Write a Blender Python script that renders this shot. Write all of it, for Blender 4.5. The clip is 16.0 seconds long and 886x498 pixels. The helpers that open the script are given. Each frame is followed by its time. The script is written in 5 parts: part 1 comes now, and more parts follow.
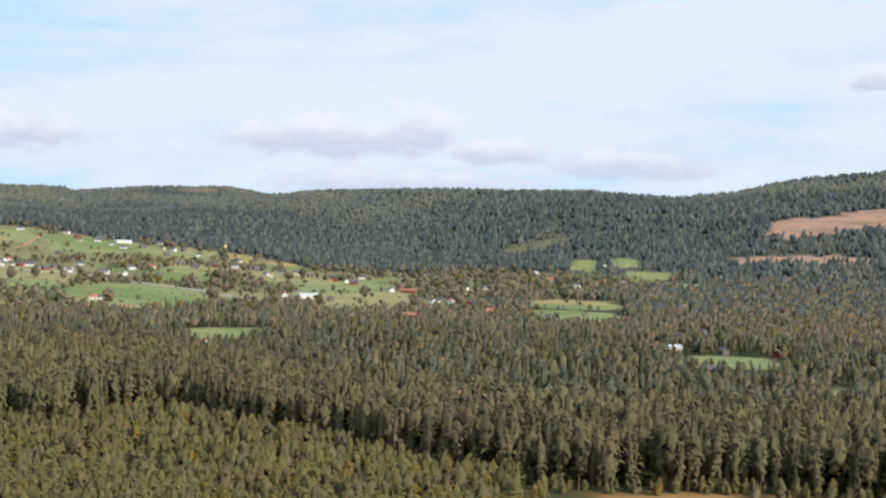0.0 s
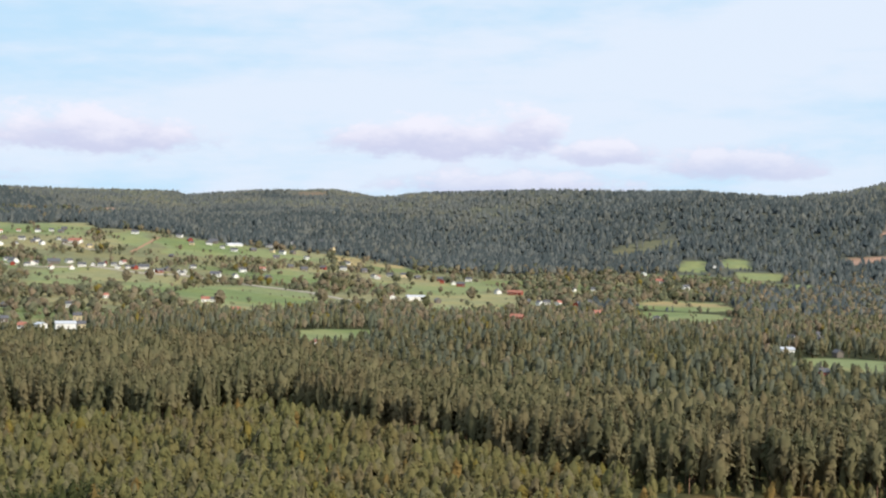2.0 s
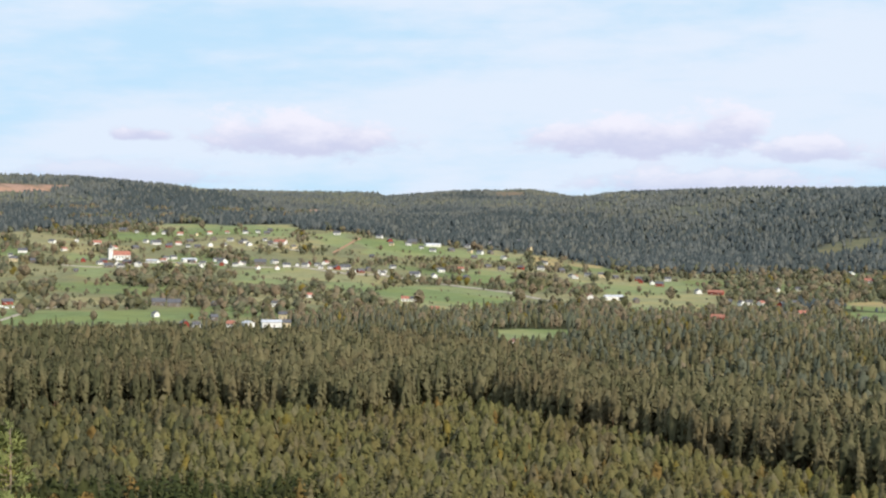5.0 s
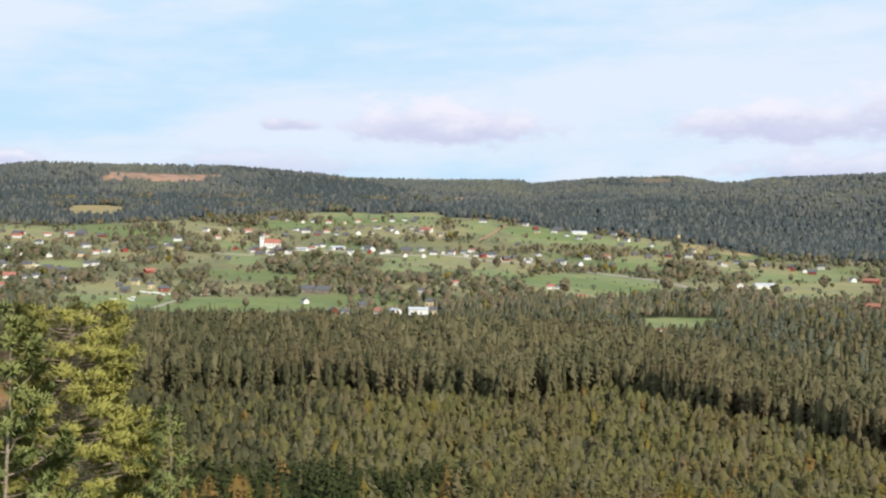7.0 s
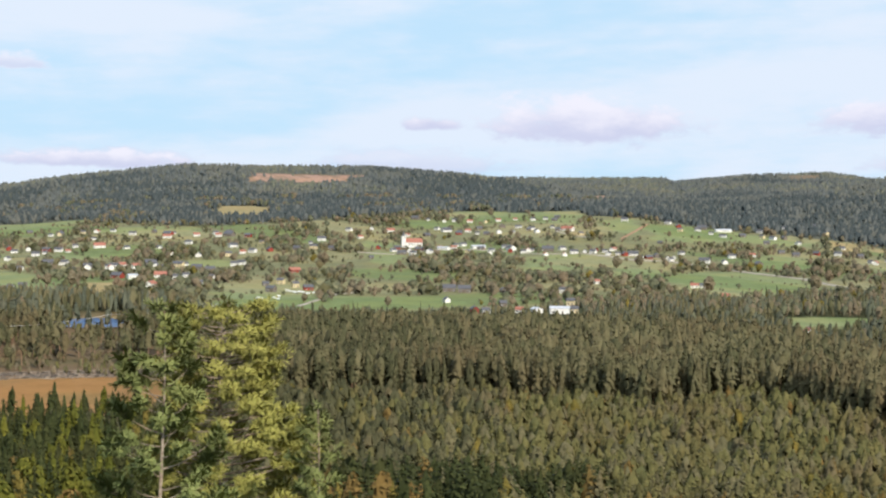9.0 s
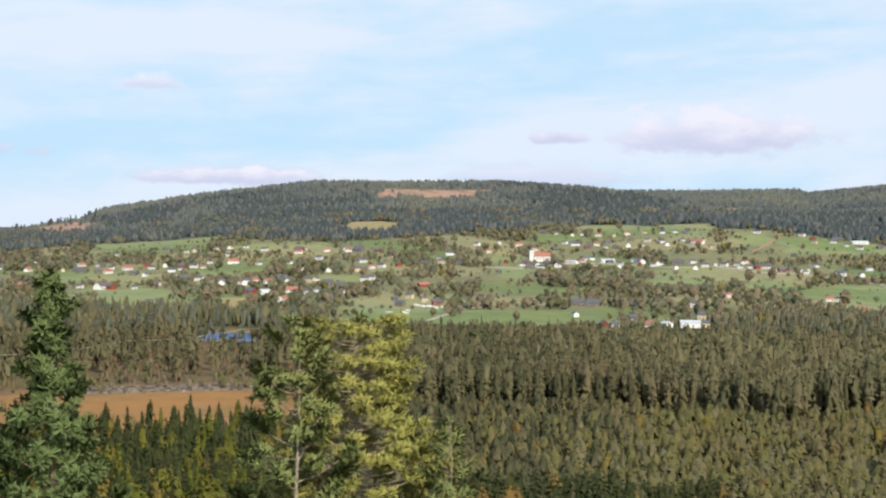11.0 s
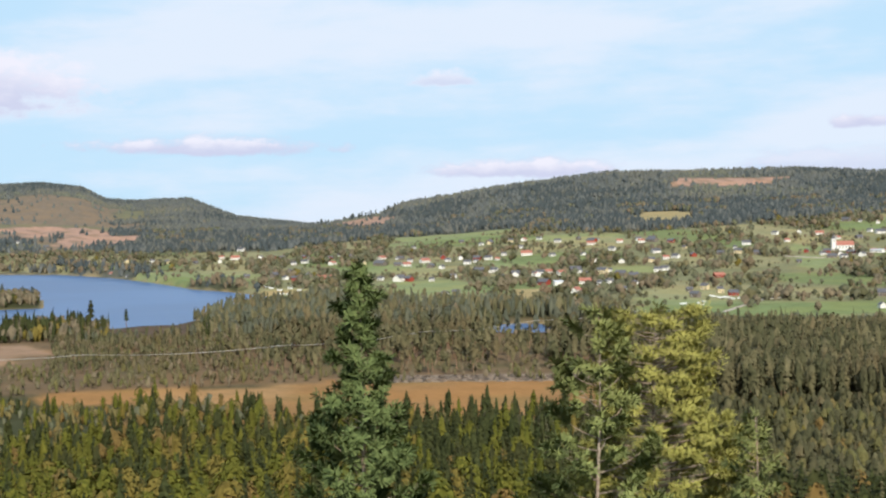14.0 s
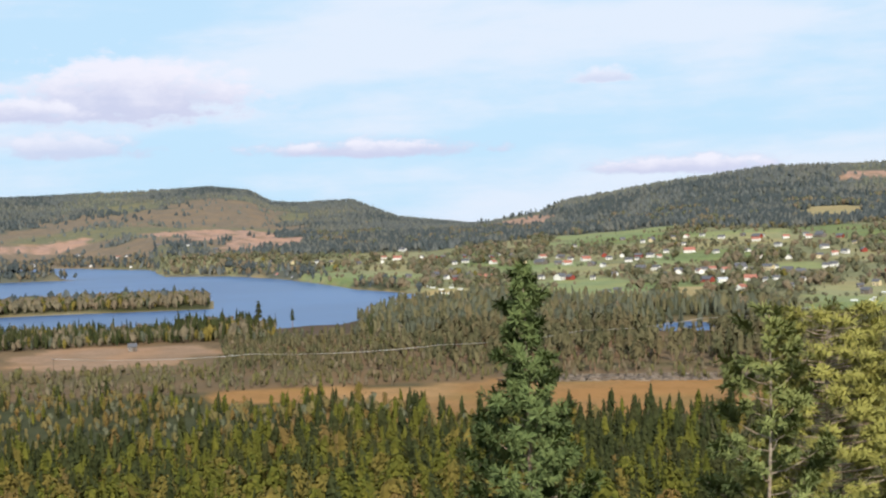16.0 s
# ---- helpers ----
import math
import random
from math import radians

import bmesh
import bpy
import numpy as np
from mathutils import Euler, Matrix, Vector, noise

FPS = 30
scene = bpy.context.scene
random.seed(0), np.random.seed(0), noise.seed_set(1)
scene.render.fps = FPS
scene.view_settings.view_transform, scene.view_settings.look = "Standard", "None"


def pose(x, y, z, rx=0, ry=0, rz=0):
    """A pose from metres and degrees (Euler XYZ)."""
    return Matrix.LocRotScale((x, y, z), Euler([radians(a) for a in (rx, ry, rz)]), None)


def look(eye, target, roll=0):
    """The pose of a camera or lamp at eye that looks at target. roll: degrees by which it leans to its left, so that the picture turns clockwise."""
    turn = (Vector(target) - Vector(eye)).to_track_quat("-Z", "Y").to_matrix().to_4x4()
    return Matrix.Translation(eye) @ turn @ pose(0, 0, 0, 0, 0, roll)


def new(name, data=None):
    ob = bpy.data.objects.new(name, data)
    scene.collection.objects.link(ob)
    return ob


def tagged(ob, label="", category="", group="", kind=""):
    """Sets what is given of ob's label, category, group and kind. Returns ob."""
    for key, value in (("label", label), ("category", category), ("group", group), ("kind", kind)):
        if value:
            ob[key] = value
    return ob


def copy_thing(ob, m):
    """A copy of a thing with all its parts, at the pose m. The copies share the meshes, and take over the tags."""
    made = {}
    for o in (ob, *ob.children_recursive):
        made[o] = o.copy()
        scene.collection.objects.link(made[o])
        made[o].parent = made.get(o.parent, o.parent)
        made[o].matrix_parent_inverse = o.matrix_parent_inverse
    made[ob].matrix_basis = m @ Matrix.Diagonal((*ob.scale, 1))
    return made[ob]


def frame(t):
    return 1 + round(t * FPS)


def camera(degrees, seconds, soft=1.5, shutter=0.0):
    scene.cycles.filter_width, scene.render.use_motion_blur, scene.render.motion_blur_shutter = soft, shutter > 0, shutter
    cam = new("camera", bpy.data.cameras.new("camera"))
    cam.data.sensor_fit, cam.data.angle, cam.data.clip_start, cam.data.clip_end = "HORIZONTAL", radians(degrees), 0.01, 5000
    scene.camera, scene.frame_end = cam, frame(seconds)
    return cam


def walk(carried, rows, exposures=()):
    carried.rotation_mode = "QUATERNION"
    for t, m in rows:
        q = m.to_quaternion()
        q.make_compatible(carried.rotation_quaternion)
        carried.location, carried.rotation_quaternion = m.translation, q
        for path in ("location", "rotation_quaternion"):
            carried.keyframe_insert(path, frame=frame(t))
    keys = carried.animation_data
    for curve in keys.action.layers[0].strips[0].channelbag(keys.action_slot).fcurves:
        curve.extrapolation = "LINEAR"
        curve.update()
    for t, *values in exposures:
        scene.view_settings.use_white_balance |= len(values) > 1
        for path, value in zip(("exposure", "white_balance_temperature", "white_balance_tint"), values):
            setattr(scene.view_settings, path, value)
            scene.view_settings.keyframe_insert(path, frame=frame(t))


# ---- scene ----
# A look-out on a wooded slope: the camera turns to the left, held out in front of the body.
cam = camera(36.95, 16.0, soft=2.25)
EYE = 72.0   # eye above the lake
ARM = 0.8
# seconds, bearing to the left, pitch, lean to the left
ROWS = [
    (0.0, 0.00, -0.45, 1.75),
    (0.5, 1.17, -0.60, 1.81),
    (1.0, 2.38, -0.72, 1.75),
    (1.5, 3.42, -0.61, 1.56),
    (2.0, 4.61, -0.50, 1.46),
    (2.5, 5.96, -0.68, 1.42),
    (3.0, 7.91, -1.12, 1.39),
    (3.5, 9.41, -0.94, 1.30),
    (4.0, 10.67, -0.47, 1.18),
    (4.2, 11.12, -0.44, 1.16),
    (6.3, 17.13, -1.36, 1.06),
    (6.5, 17.82, -1.38, 1.05),
    (7.0, 19.39, -1.34, 0.95),
    (7.5, 20.64, -1.05, 0.82),
    (8.0, 22.11, -0.92, 0.88),
    (8.5, 23.60, -1.15, 0.91),
    (9.0, 25.47, -1.47, 0.62),
    (9.2, 26.30, -1.32, 0.59),
    (11.3, 32.46, -0.98, 0.09),
    (11.5, 33.69, -1.05, 0.05),
    (12.0, 36.45, -1.20, -0.07),
    (12.5, 38.23, -1.68, -0.14),
    (13.0, 40.01, -1.92, -0.28),
    (13.5, 41.72, -1.40, -0.55),
    (14.0, 43.59, -1.21, -0.71),
    (14.5, 45.21, -1.17, -0.95),
    (15.0, 47.02, -1.30, -1.29),
    (15.5, 48.77, -1.25, -1.37),
    (16.0, 50.51, -1.13, -1.50),
]
walk(cam, [(t, pose(-ARM * math.sin(radians(a)), ARM * math.cos(radians(a)), EYE, 90 + p, 0, a) @ pose(0, 0, 0, 0, 0, r)) for t, a, p, r in ROWS])

# ---- sky, sun ----
SUN_BEARING, SUN_HEIGHT = -125.0, 34.0   # degrees left of the first view, degrees up


def bearing(a, r, z=0.0):
    """A place at a degrees to the left and r metres from the look-out."""
    return Vector((-r * math.sin(radians(a)), r * math.cos(radians(a)), z))


sun_data = bpy.data.lights.new("sun", "SUN")
sun_data.energy, sun_data.angle, sun_data.color = 4.6, radians(0.6), (1.0, 0.93, 0.82)
sun = new("sun", sun_data)
sun_way = bearing(SUN_BEARING, math.cos(radians(SUN_HEIGHT)), math.sin(radians(SUN_HEIGHT)))
sun.matrix_world = look(sun_way * 100, (0, 0, 0))

world = bpy.data.worlds.new("sky")
scene.world = world
world.use_nodes = True


class Nodes:
    """Short hand for a node tree."""

    def __init__(self, tree):
        self.tree = tree
        tree.nodes.clear()

    def add(self, kind, **settings):
        n = self.tree.nodes.new(kind)
        for key, value in settings.items():
            setattr(n, key, value)
        return n

    def link(self, a, b):
        self.tree.links.new(a, b)

    def put(self, socket, value):
        if isinstance(value, bpy.types.NodeSocket):
            self.link(value, socket)
        else:
            socket.default_value = value

    def math(self, op, a, b=0.0, c=0.0):
        n = self.add("ShaderNodeMath", operation=op)
        for s, v in zip(n.inputs, (a, b, c)):
            self.put(s, v)
        return n.outputs[0]

    def ramp(self, v, lo, hi, a=0.0, b=1.0):
        n = self.add("ShaderNodeMapRange", interpolation_type="SMOOTHSTEP")
        for s, x in zip(n.inputs, (v, lo, hi, a, b)):
            self.put(s, x)
        return n.outputs[0]

    def mix(self, f, a, b, blend="MIX"):
        n = self.add("ShaderNodeMix", data_type="RGBA", blend_type=blend)
        self.put(n.inputs[0], f)
        for s, v in ((n.inputs[6], a), (n.inputs[7], b)):
            self.put(s, v if isinstance(v, bpy.types.NodeSocket) else (*v, 1.0))
        return n.outputs[2]

    def noise(self, vec, scale, detail=4.0, rough=0.55, out=0):
        n = self.add("ShaderNodeTexNoise")
        self.link(vec, n.inputs["Vector"])
        n.inputs["Scale"].default_value, n.inputs["Detail"].default_value, n.inputs["Roughness"].default_value = scale, detail, rough
        return n.outputs[out]

    def vec(self, x, y, z=0.0):
        n = self.add("ShaderNodeCombineXYZ")
        for s, v in zip(n.inputs, (x, y, z)):
            self.put(s, v)
        return n.outputs[0]


N = Nodes(world.node_tree)
way = N.add("ShaderNodeTexCoord").outputs["Generated"]
sep = N.add("ShaderNodeSeparateXYZ")
N.link(way, sep.inputs[0])
az = N.math("DEGREES", N.math("ARCTAN2", N.math("MULTIPLY", sep.outputs[0], -1.0), sep.outputs[1]))
el = N.math("DEGREES", N.math("ARCSINE", sep.outputs[2]))
sky = N.add("ShaderNodeTexSky", sky_type="NISHITA", sun_disc=False, sun_elevation=radians(SUN_HEIGHT), altitude=300.0,
            sun_rotation=radians(-SUN_BEARING), air_density=1.0, dust_density=0.6, ozone_density=1.5)
flat = N.vec(N.math("MULTIPLY", N.math("ADD", az, N.math("MULTIPLY", el, 1.2)), 0.028), N.math("MULTIPLY", el, 0.15))
drift = N.noise(flat, 1.3, 5.0, 0.55)
fine = N.noise(N.vec(N.math("MULTIPLY", az, 0.25), N.math("MULTIPLY", el, 0.7)), 1.0, 6.0, 0.6)
veil = N.ramp(N.math("ADD", N.math("ADD", drift, N.ramp(az, 12.0, 48.0, 0.03, -0.06)), N.math("MULTIPLY", N.math("SUBTRACT", fine, 0.5), 0.25)), 0.33, 0.56)


puff = N.noise(N.vec(N.math("MULTIPLY", az, 0.55), N.math("MULTIPLY", el, 1.1)), 1.0, 6.0, 0.6)


def bank(a, e, wide, high, amount=1.0):
    """A bank of cumulus: flat below, heaped above, at bearing a and height e."""
    x = N.math("DIVIDE", N.math("SUBTRACT", az, a), wide)
    y = N.math("DIVIDE", N.math("SUBTRACT", el, e), high)
    fold = N.math("MAXIMUM", y, N.math("MULTIPLY", y, -2.0))
    d = N.math("SQRT", N.math("ADD", N.math("MULTIPLY", x, x), N.math("MULTIPLY", fold, fold)))
    d = N.math("ADD", d, N.math("MULTIPLY", N.math("SUBTRACT", puff, 0.5), 1.9))
    return N.math("MULTIPLY", N.ramp(d, 1.1, 0.55), amount), N.ramp(N.math("ADD", y, N.math("MULTIPLY", N.math("SUBTRACT", puff, 0.5), -1.5)), -0.3, 0.75)


BANKS = [(5.0, 4.0, 5.4, 1.35, 1.0), (1.0, 4.4, 1.7, 1.6, 1.0), (-2.2, 3.6, 2.6, 0.9, 0.9), (-8.0, 3.2, 3.8, 1.1, 0.85), (1.5, 2.2, 6.0, 0.9, 0.8),
         (19.2, 3.75, 4.8, 1.5, 1.0), (26.1, 3.85, 1.6, 0.5, 1.0), (27.0, 2.1, 4.5, 0.8, 0.6), (63.7, 5.35, 5.8, 2.1, 1.0), (68.2, 4.85, 2.5, 0.9, 1.0),
         (53.5, 3.15, 5.8, 0.6, 1.0), (66.2, 3.35, 3.4, 0.8, 0.8), (40.1, 2.1, 4.4, 0.6, 1.0), (43.4, 6.0, 1.6, 0.5, 0.8), (-18.2, 6.9, 2.0, 0.9, 1.0)]
cover, lit = 0.0, 0.5
for b in BANKS:
    m, l = bank(*b)
    lit = N.add("ShaderNodeMix", data_type="FLOAT")
    if cover == 0.0:
        cover, top = m, l
    else:
        N.link(m, lit.inputs[0]), N.link(top, lit.inputs[2]), N.link(l, lit.inputs[3])
        top = lit.outputs[0]
        cover = N.math("MAXIMUM", cover, m)
air = N.mix(N.ramp(el, 5.0, 40.0, 0.95, 0.6), N.mix(1.0, sky.outputs[0], (0.11, 0.11, 0.11), "MULTIPLY"), (0.55, 0.79, 1.0))
thin = N.mix(N.math("MULTIPLY", veil, 0.9), air, (0.79, 0.87, 1.0))
cloud = N.mix(top, (0.63, 0.66, 0.86), (0.90, 0.89, 1.0))
both = N.mix(N.math("MULTIPLY", cover, 0.92), thin, cloud)
back = N.add("ShaderNodeBackground")
N.link(both, back.inputs[0])
back.inputs[1].default_value = 1.0
N.link(back.outputs[0], N.add("ShaderNodeOutputWorld").inputs[0])


# ---- materials ----
def material(name, build, rough=0.8, metal=0.0, bump=0.0, bump_scale=1.0, spec=0.3):
    m = bpy.data.materials.new(name)
    m.use_nodes = True
    n = Nodes(m.node_tree)
    b = n.add("ShaderNodeBsdfPrincipled")
    n.link(b.outputs[0], n.add("ShaderNodeOutputMaterial").inputs[0])
    place = n.add("ShaderNodeNewGeometry").outputs["Position"]
    n.put(b.inputs["Base Color"], build(n, place))
    b.inputs["Roughness"].default_value, b.inputs["Metallic"].default_value = rough, metal
    b.inputs["Specular IOR Level"].default_value = spec
    if bump:
        k = n.add("ShaderNodeBump")
        k.inputs["Strength"].default_value = bump
        n.link(n.noise(place, bump_scale, 5.0), k.inputs["Height"])
        n.link(k.outputs[0], b.inputs["Normal"])
    return m


def two_tone(a, b, small, large=None, c=None):
    """Colour that varies at two scales."""
    def build(n, place):
        col = n.mix(n.ramp(n.noise(place, small), 0.35, 0.65), a, b)
        if large:
            col = n.mix(n.ramp(n.noise(place, large, 3.0), 0.4, 0.65, 0.0, 0.7), col, c or b)
        return col
    return build


def foliage(name, a, b, c, rough=0.75, grain=1.1, stand=0.03):
    """Leaf colour: shades from tree to tree and clump to clump, with the shade in gaps between the sprays painted in as
    dark noise.
    """
    def build(n, place):
        g = n.add("ShaderNodeNewGeometry").outputs["Random Per Island"]
        col = n.mix(g, a, b)
        col = n.mix(n.ramp(n.noise(place, stand, 4.0), 0.42, 0.66, 0.0, 0.8), col, c)
        return n.mix(n.ramp(n.noise(place, grain, 3.0, 0.65), 0.38, 0.62, 0.3, 0.0), col, n.mix(1.0, col, (0.42, 0.45, 0.45), "MULTIPLY"))
    return material(name, build, rough, spec=0.06, bump=0.5 if grain < 3 else 0.0, bump_scale=grain * 1.3)


def ground_colour(n, place):
    at = n.add("ShaderNodeAttribute", attribute_name="cover").outputs["Color"]
    s = n.noise(place, 0.35, 6.0, 0.65)
    l = n.noise(place, 0.018, 4.0)
    m = n.noise(place, 0.07, 4.0, 0.6)
    col = n.mix(n.ramp(n.math("ADD", n.math("MULTIPLY", s, 0.5), n.math("MULTIPLY", m, 0.5)), 0.36, 0.62, 0.0, 0.55), at, n.mix(1.0, at, (0.52, 0.54, 0.46), "MULTIPLY"))
    return n.mix(n.ramp(l, 0.4, 0.65, 0.0, 0.35), col, n.mix(1.0, at, (1.35, 1.1, 0.8), "MULTIPLY"))


M_GROUND = material("land", ground_colour, 0.95, bump=0.4, bump_scale=0.8, spec=0.1)
M_PINE = foliage("pine needles", (0.106, 0.100, 0.050), (0.160, 0.142, 0.074), (0.140, 0.110, 0.058))
M_FIR = foliage("dull green needles", (0.064, 0.066, 0.033), (0.098, 0.095, 0.047), (0.082, 0.074, 0.039))
M_YOUNG = foliage("young pine needles", (0.105, 0.104, 0.040), (0.156, 0.140, 0.054), (0.134, 0.108, 0.046))
M_SPRUCE = foliage("spruce needles", (0.030, 0.038, 0.014), (0.060, 0.068, 0.024), (0.050, 0.050, 0.018))
# bluish grey mixed in for haze over the middle distance
M_FOREST = foliage("valley needles, haze tinted", (0.080, 0.090, 0.062), (0.118, 0.122, 0.082), (0.104, 0.102, 0.068))
# haze put into the hill needle colours; M_DARK also paints cloud shadow
M_HILL = foliage("hill conifer needles, haze tinted", (0.112, 0.122, 0.118), (0.128, 0.138, 0.128), (0.150, 0.148, 0.122), grain=0.12, stand=0.008)
M_DARK = foliage("dark hill needles, spruce and cloud shade, haze tinted", (0.064, 0.078, 0.080), (0.078, 0.092, 0.090), (0.070, 0.082, 0.080), grain=0.12, stand=0.008)
M_OLIVE = foliage("young and sunlit hill needles, haze tinted", (0.150, 0.158, 0.116), (0.172, 0.176, 0.126), (0.190, 0.176, 0.130), grain=0.12, stand=0.008)
M_BIRCH = foliage("autumn birch leaves", (0.115, 0.098, 0.024), (0.195, 0.148, 0.036), (0.145, 0.110, 0.028))
M_RUST = foliage("rust-brown birch leaves", (0.145, 0.098, 0.032), (0.205, 0.130, 0.042), (0.150, 0.110, 0.040))
M_GREEN = foliage("yellow-green birch leaves", (0.070, 0.080, 0.014), (0.145, 0.138, 0.024), (0.100, 0.096, 0.018))
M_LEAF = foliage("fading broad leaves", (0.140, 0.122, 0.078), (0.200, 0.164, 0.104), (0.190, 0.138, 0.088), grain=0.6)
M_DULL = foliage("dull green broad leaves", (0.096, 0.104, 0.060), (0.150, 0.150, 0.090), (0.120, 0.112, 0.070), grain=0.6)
M_BRUSH = foliage("tan willow leaves", (0.130, 0.112, 0.042), (0.185, 0.148, 0.060), (0.165, 0.120, 0.048), grain=0.8)
M_BARK = material("pine bark", two_tone((0.18, 0.11, 0.07), (0.34, 0.20, 0.125), 2.0), 0.9)


# deep blue base stands in for the sky mirrored by the waves
def water_and_sky_colour(n, place):
    return n.mix(n.ramp(n.noise(place, 0.004, 3.0), 0.4, 0.6), (0.03, 0.09, 0.22), (0.04, 0.11, 0.26))


M_WATER = material("lake water", water_and_sky_colour, 0.35, spec=0.4)


# ---- the lie of the land, by bearing (degrees left) and range (metres) ----
def table(*pairs):
    x, y = np.array(pairs, float).T
    return lambda a: np.interp(a, x, y)


def smooth(x):
    x = np.clip(x, 0, 1)
    return x * x * (3 - 2 * x)


near_slope = table((0, 70.2), (5, 69.5), (12, 66), (37, 57), (100, 38), (200, 23), (300, 8), (370, 3.5), (700, 3), (1250, 4), (9000, 4))
valley_top = table((-30, 34), (-5, 31), (5, 42), (11, 80), (17, 100), (30, 95), (40, 75), (48, 40), (56, 14), (80, 12), (120, 60))
# crest range, foot range, and how high the crest stands in the view (bearing, degrees)
RIDGES = [
    (3000, 1900, table((-60, 2.4), (-30, 3.6), (-24, 3.55), (-18.4, 3.38), (-15.1, 3.06), (-13.5, 2.72), (-12.3, 2.42), (-10, 2.16), (-7.1, 2.08), (-4, 1.5), (1, -0.2))),
    (3300, 2300, table((-16, 0.6), (-10, 1.9), (-7.1, 2.1), (-6.3, 2.25), (-1.5, 2.23), (2.1, 2.14), (5.5, 1.96), (7.5, 1.68), (10, 1.3), (14, 0.9), (20, 0.0))),
    (4300, 3000, table((-8, 1.4), (4, 1.65), (7.5, 1.70), (9.4, 1.97), (12.7, 1.81), (15.6, 1.57), (16.1, 1.72), (18.5, 1.75), (22.4, 1.72), (28, 1.5), (36, 1.0), (44, 0))),
    (3500, 2650, table((13, 0.3), (18, 1.05), (20, 1.4), (22.5, 1.70), (25.1, 1.92), (26.8, 2.02), (28.5, 2.11), (32, 2.12), (36.5, 2.13), (38, 1.95), (40.6, 1.67), (42.1, 1.45), (45.3, 0.94), (46.2, 0.5), (48.9, 0.03), (53, -0.5))),
    (4400, 2900, table((42, -0.5), (47, 0.0), (49.3, 0.04), (52.4, 0.4), (54.4, 1.2), (56.7, 1.08), (57.8, 1.16), (58.8, 1.66), (60.4, 1.84), (64.2, 1.72), (68.9, 1.51), (80, 1.3), (110, 1.2))),
]
lake_near = table((50.9, 1290), (53, 1060), (55, 940), (60, 915), (69, 960), (90, 1000), (120, 1300))
lake_far = table((50.9, 1290), (54.3, 1477), (57.2, 1808), (59.6, 2020), (62.4, 2080), (62.9, 2450), (67, 2800), (90, 2700), (120, 1300))


def ripple(x, y, size, seed=0.0):
    return (np.sin(x / size + 1.3 * np.sin(y / size * 0.7 + seed)) + np.sin(y / size * 1.1 + 1.7 * np.sin(x / size * 0.6 + 2 * seed))) * 0.5


def in_lake(a, r):
    """Above 0 on the water, in metres from the shore."""
    x, y = -r * np.sin(np.radians(a)), r * np.cos(np.radians(a))
    w = 12 * ripple(x, y, 45.0, 1.0)
    d = np.minimum(r - lake_near(a) + w, lake_far(a) - r + w)
    isle = np.minimum(np.minimum(r - 1205 + 0.5 * w, 1345 - r + w), (a - 60.2) * 22)
    spit = np.minimum(np.minimum(r - 2060 + 0.3 * w, 2085 + 60 * smooth((a - 66) / 2) - r), (a - 62.8) * 30)
    d = np.minimum(d, -np.maximum(isle, spit))
    pond = 18 - np.hypot((a - 40.2) * 14, (r - 880) * 0.5)
    return np.where((a > 50.9) & (a < 120), d, np.where(abs(a - 40.2) < 3, pond, -99.0))


def height(a, r):
    x, y = -r * np.sin(np.radians(a)), r * np.cos(np.radians(a))
    z = near_slope(r) + valley_top(a) * smooth((r - 1200) / 1700) ** 1.1
    z = z + 2.2 * ripple(x, y, 150.0) * smooth((r - 1100) / 400) + 0.5 * ripple(x, y, 31.0, 2.0) * smooth((r - 400) / 400)
    for crest, foot, up in RIDGES:
        e = up(a)
        top = EYE + crest * np.tan(np.radians(e)) - 13
        s = np.where(r < crest, smooth((r - foot) / (crest - foot)) ** 0.9, 1 - 0.6 * smooth((r - crest) / 1500))
        folds = 0.10 * ripple(x, y, 170.0, crest * 0.01) + 0.05 * ripple(x, y, 74.0, crest * 0.02)
        s = s * (1 + folds * smooth((crest - r) / 400) * smooth((r - foot) / 300))
        z = np.maximum(z, z + (top - z) * s)
    # behind the look-out the hill goes on up
    behind = smooth((np.abs((a - 25 + 180) % 360 - 180) - 75) / 40)
    z = z * (1 - behind) + behind * (70.2 + 60 * smooth(r / 500) - 0.02 * r)
    w = in_lake(a, r)
    # the far shore rises gently
    z = np.where((r > lake_far(a)) & (a > 60) & (a < 90), np.minimum(z, 2.0 + 0.13 * np.maximum(0.0, -w - 8)), z)
    return np.where(behind > 0.9, z, np.where(w > -25, np.minimum(z, 1.0 - np.clip(w + 8, -17, 20) * 0.25 + np.where(w < -8, -(w + 8) * 0.0, 0)), z))


def ground_at(x, y):
    a, r = np.degrees(np.arctan2(-np.asarray(x), np.asarray(y))), np.hypot(x, y)
    return height(a, r)


# ---- land cover ----
wood_edge = table((-25, 600), (35.5, 600), (37.5, 460), (40, 454), (50, 456), (54, 505), (60, 520), (64.5, 575), (90, 575))
stand_edge = table((-25, 388), (-12, 380), (-6, 366), (-3.5, 376), (0, 390), (4.5, 440), (8, 465), (12, 520), (16.5, 470), (25, 505), (33, 490), (37, 470), (40, 462), (60, 470), (90, 470))
field_front = table((-20, 1840), (-12, 1840), (-9, 1750), (-3, 1350), (2, 1180), (6, 1170), (12, 1180), (18, 1110), (22, 975), (27, 940), (36, 965), (43, 1120), (48, 1180), (51, 1250), (56, 1830), (60, 2040), (90, 2900))
field_back = table((-20, 1850), (-11.4, 1850), (-8.8, 1990), (-5, 2030), (0, 1950), (5.7, 1960), (8, 2080), (14, 2130), (17.3, 2250), (24, 2430), (31, 2210), (35.7, 2140), (40, 2270), (46, 2350), (51, 2150), (56, 2250), (60, 2300), (90, 2900))


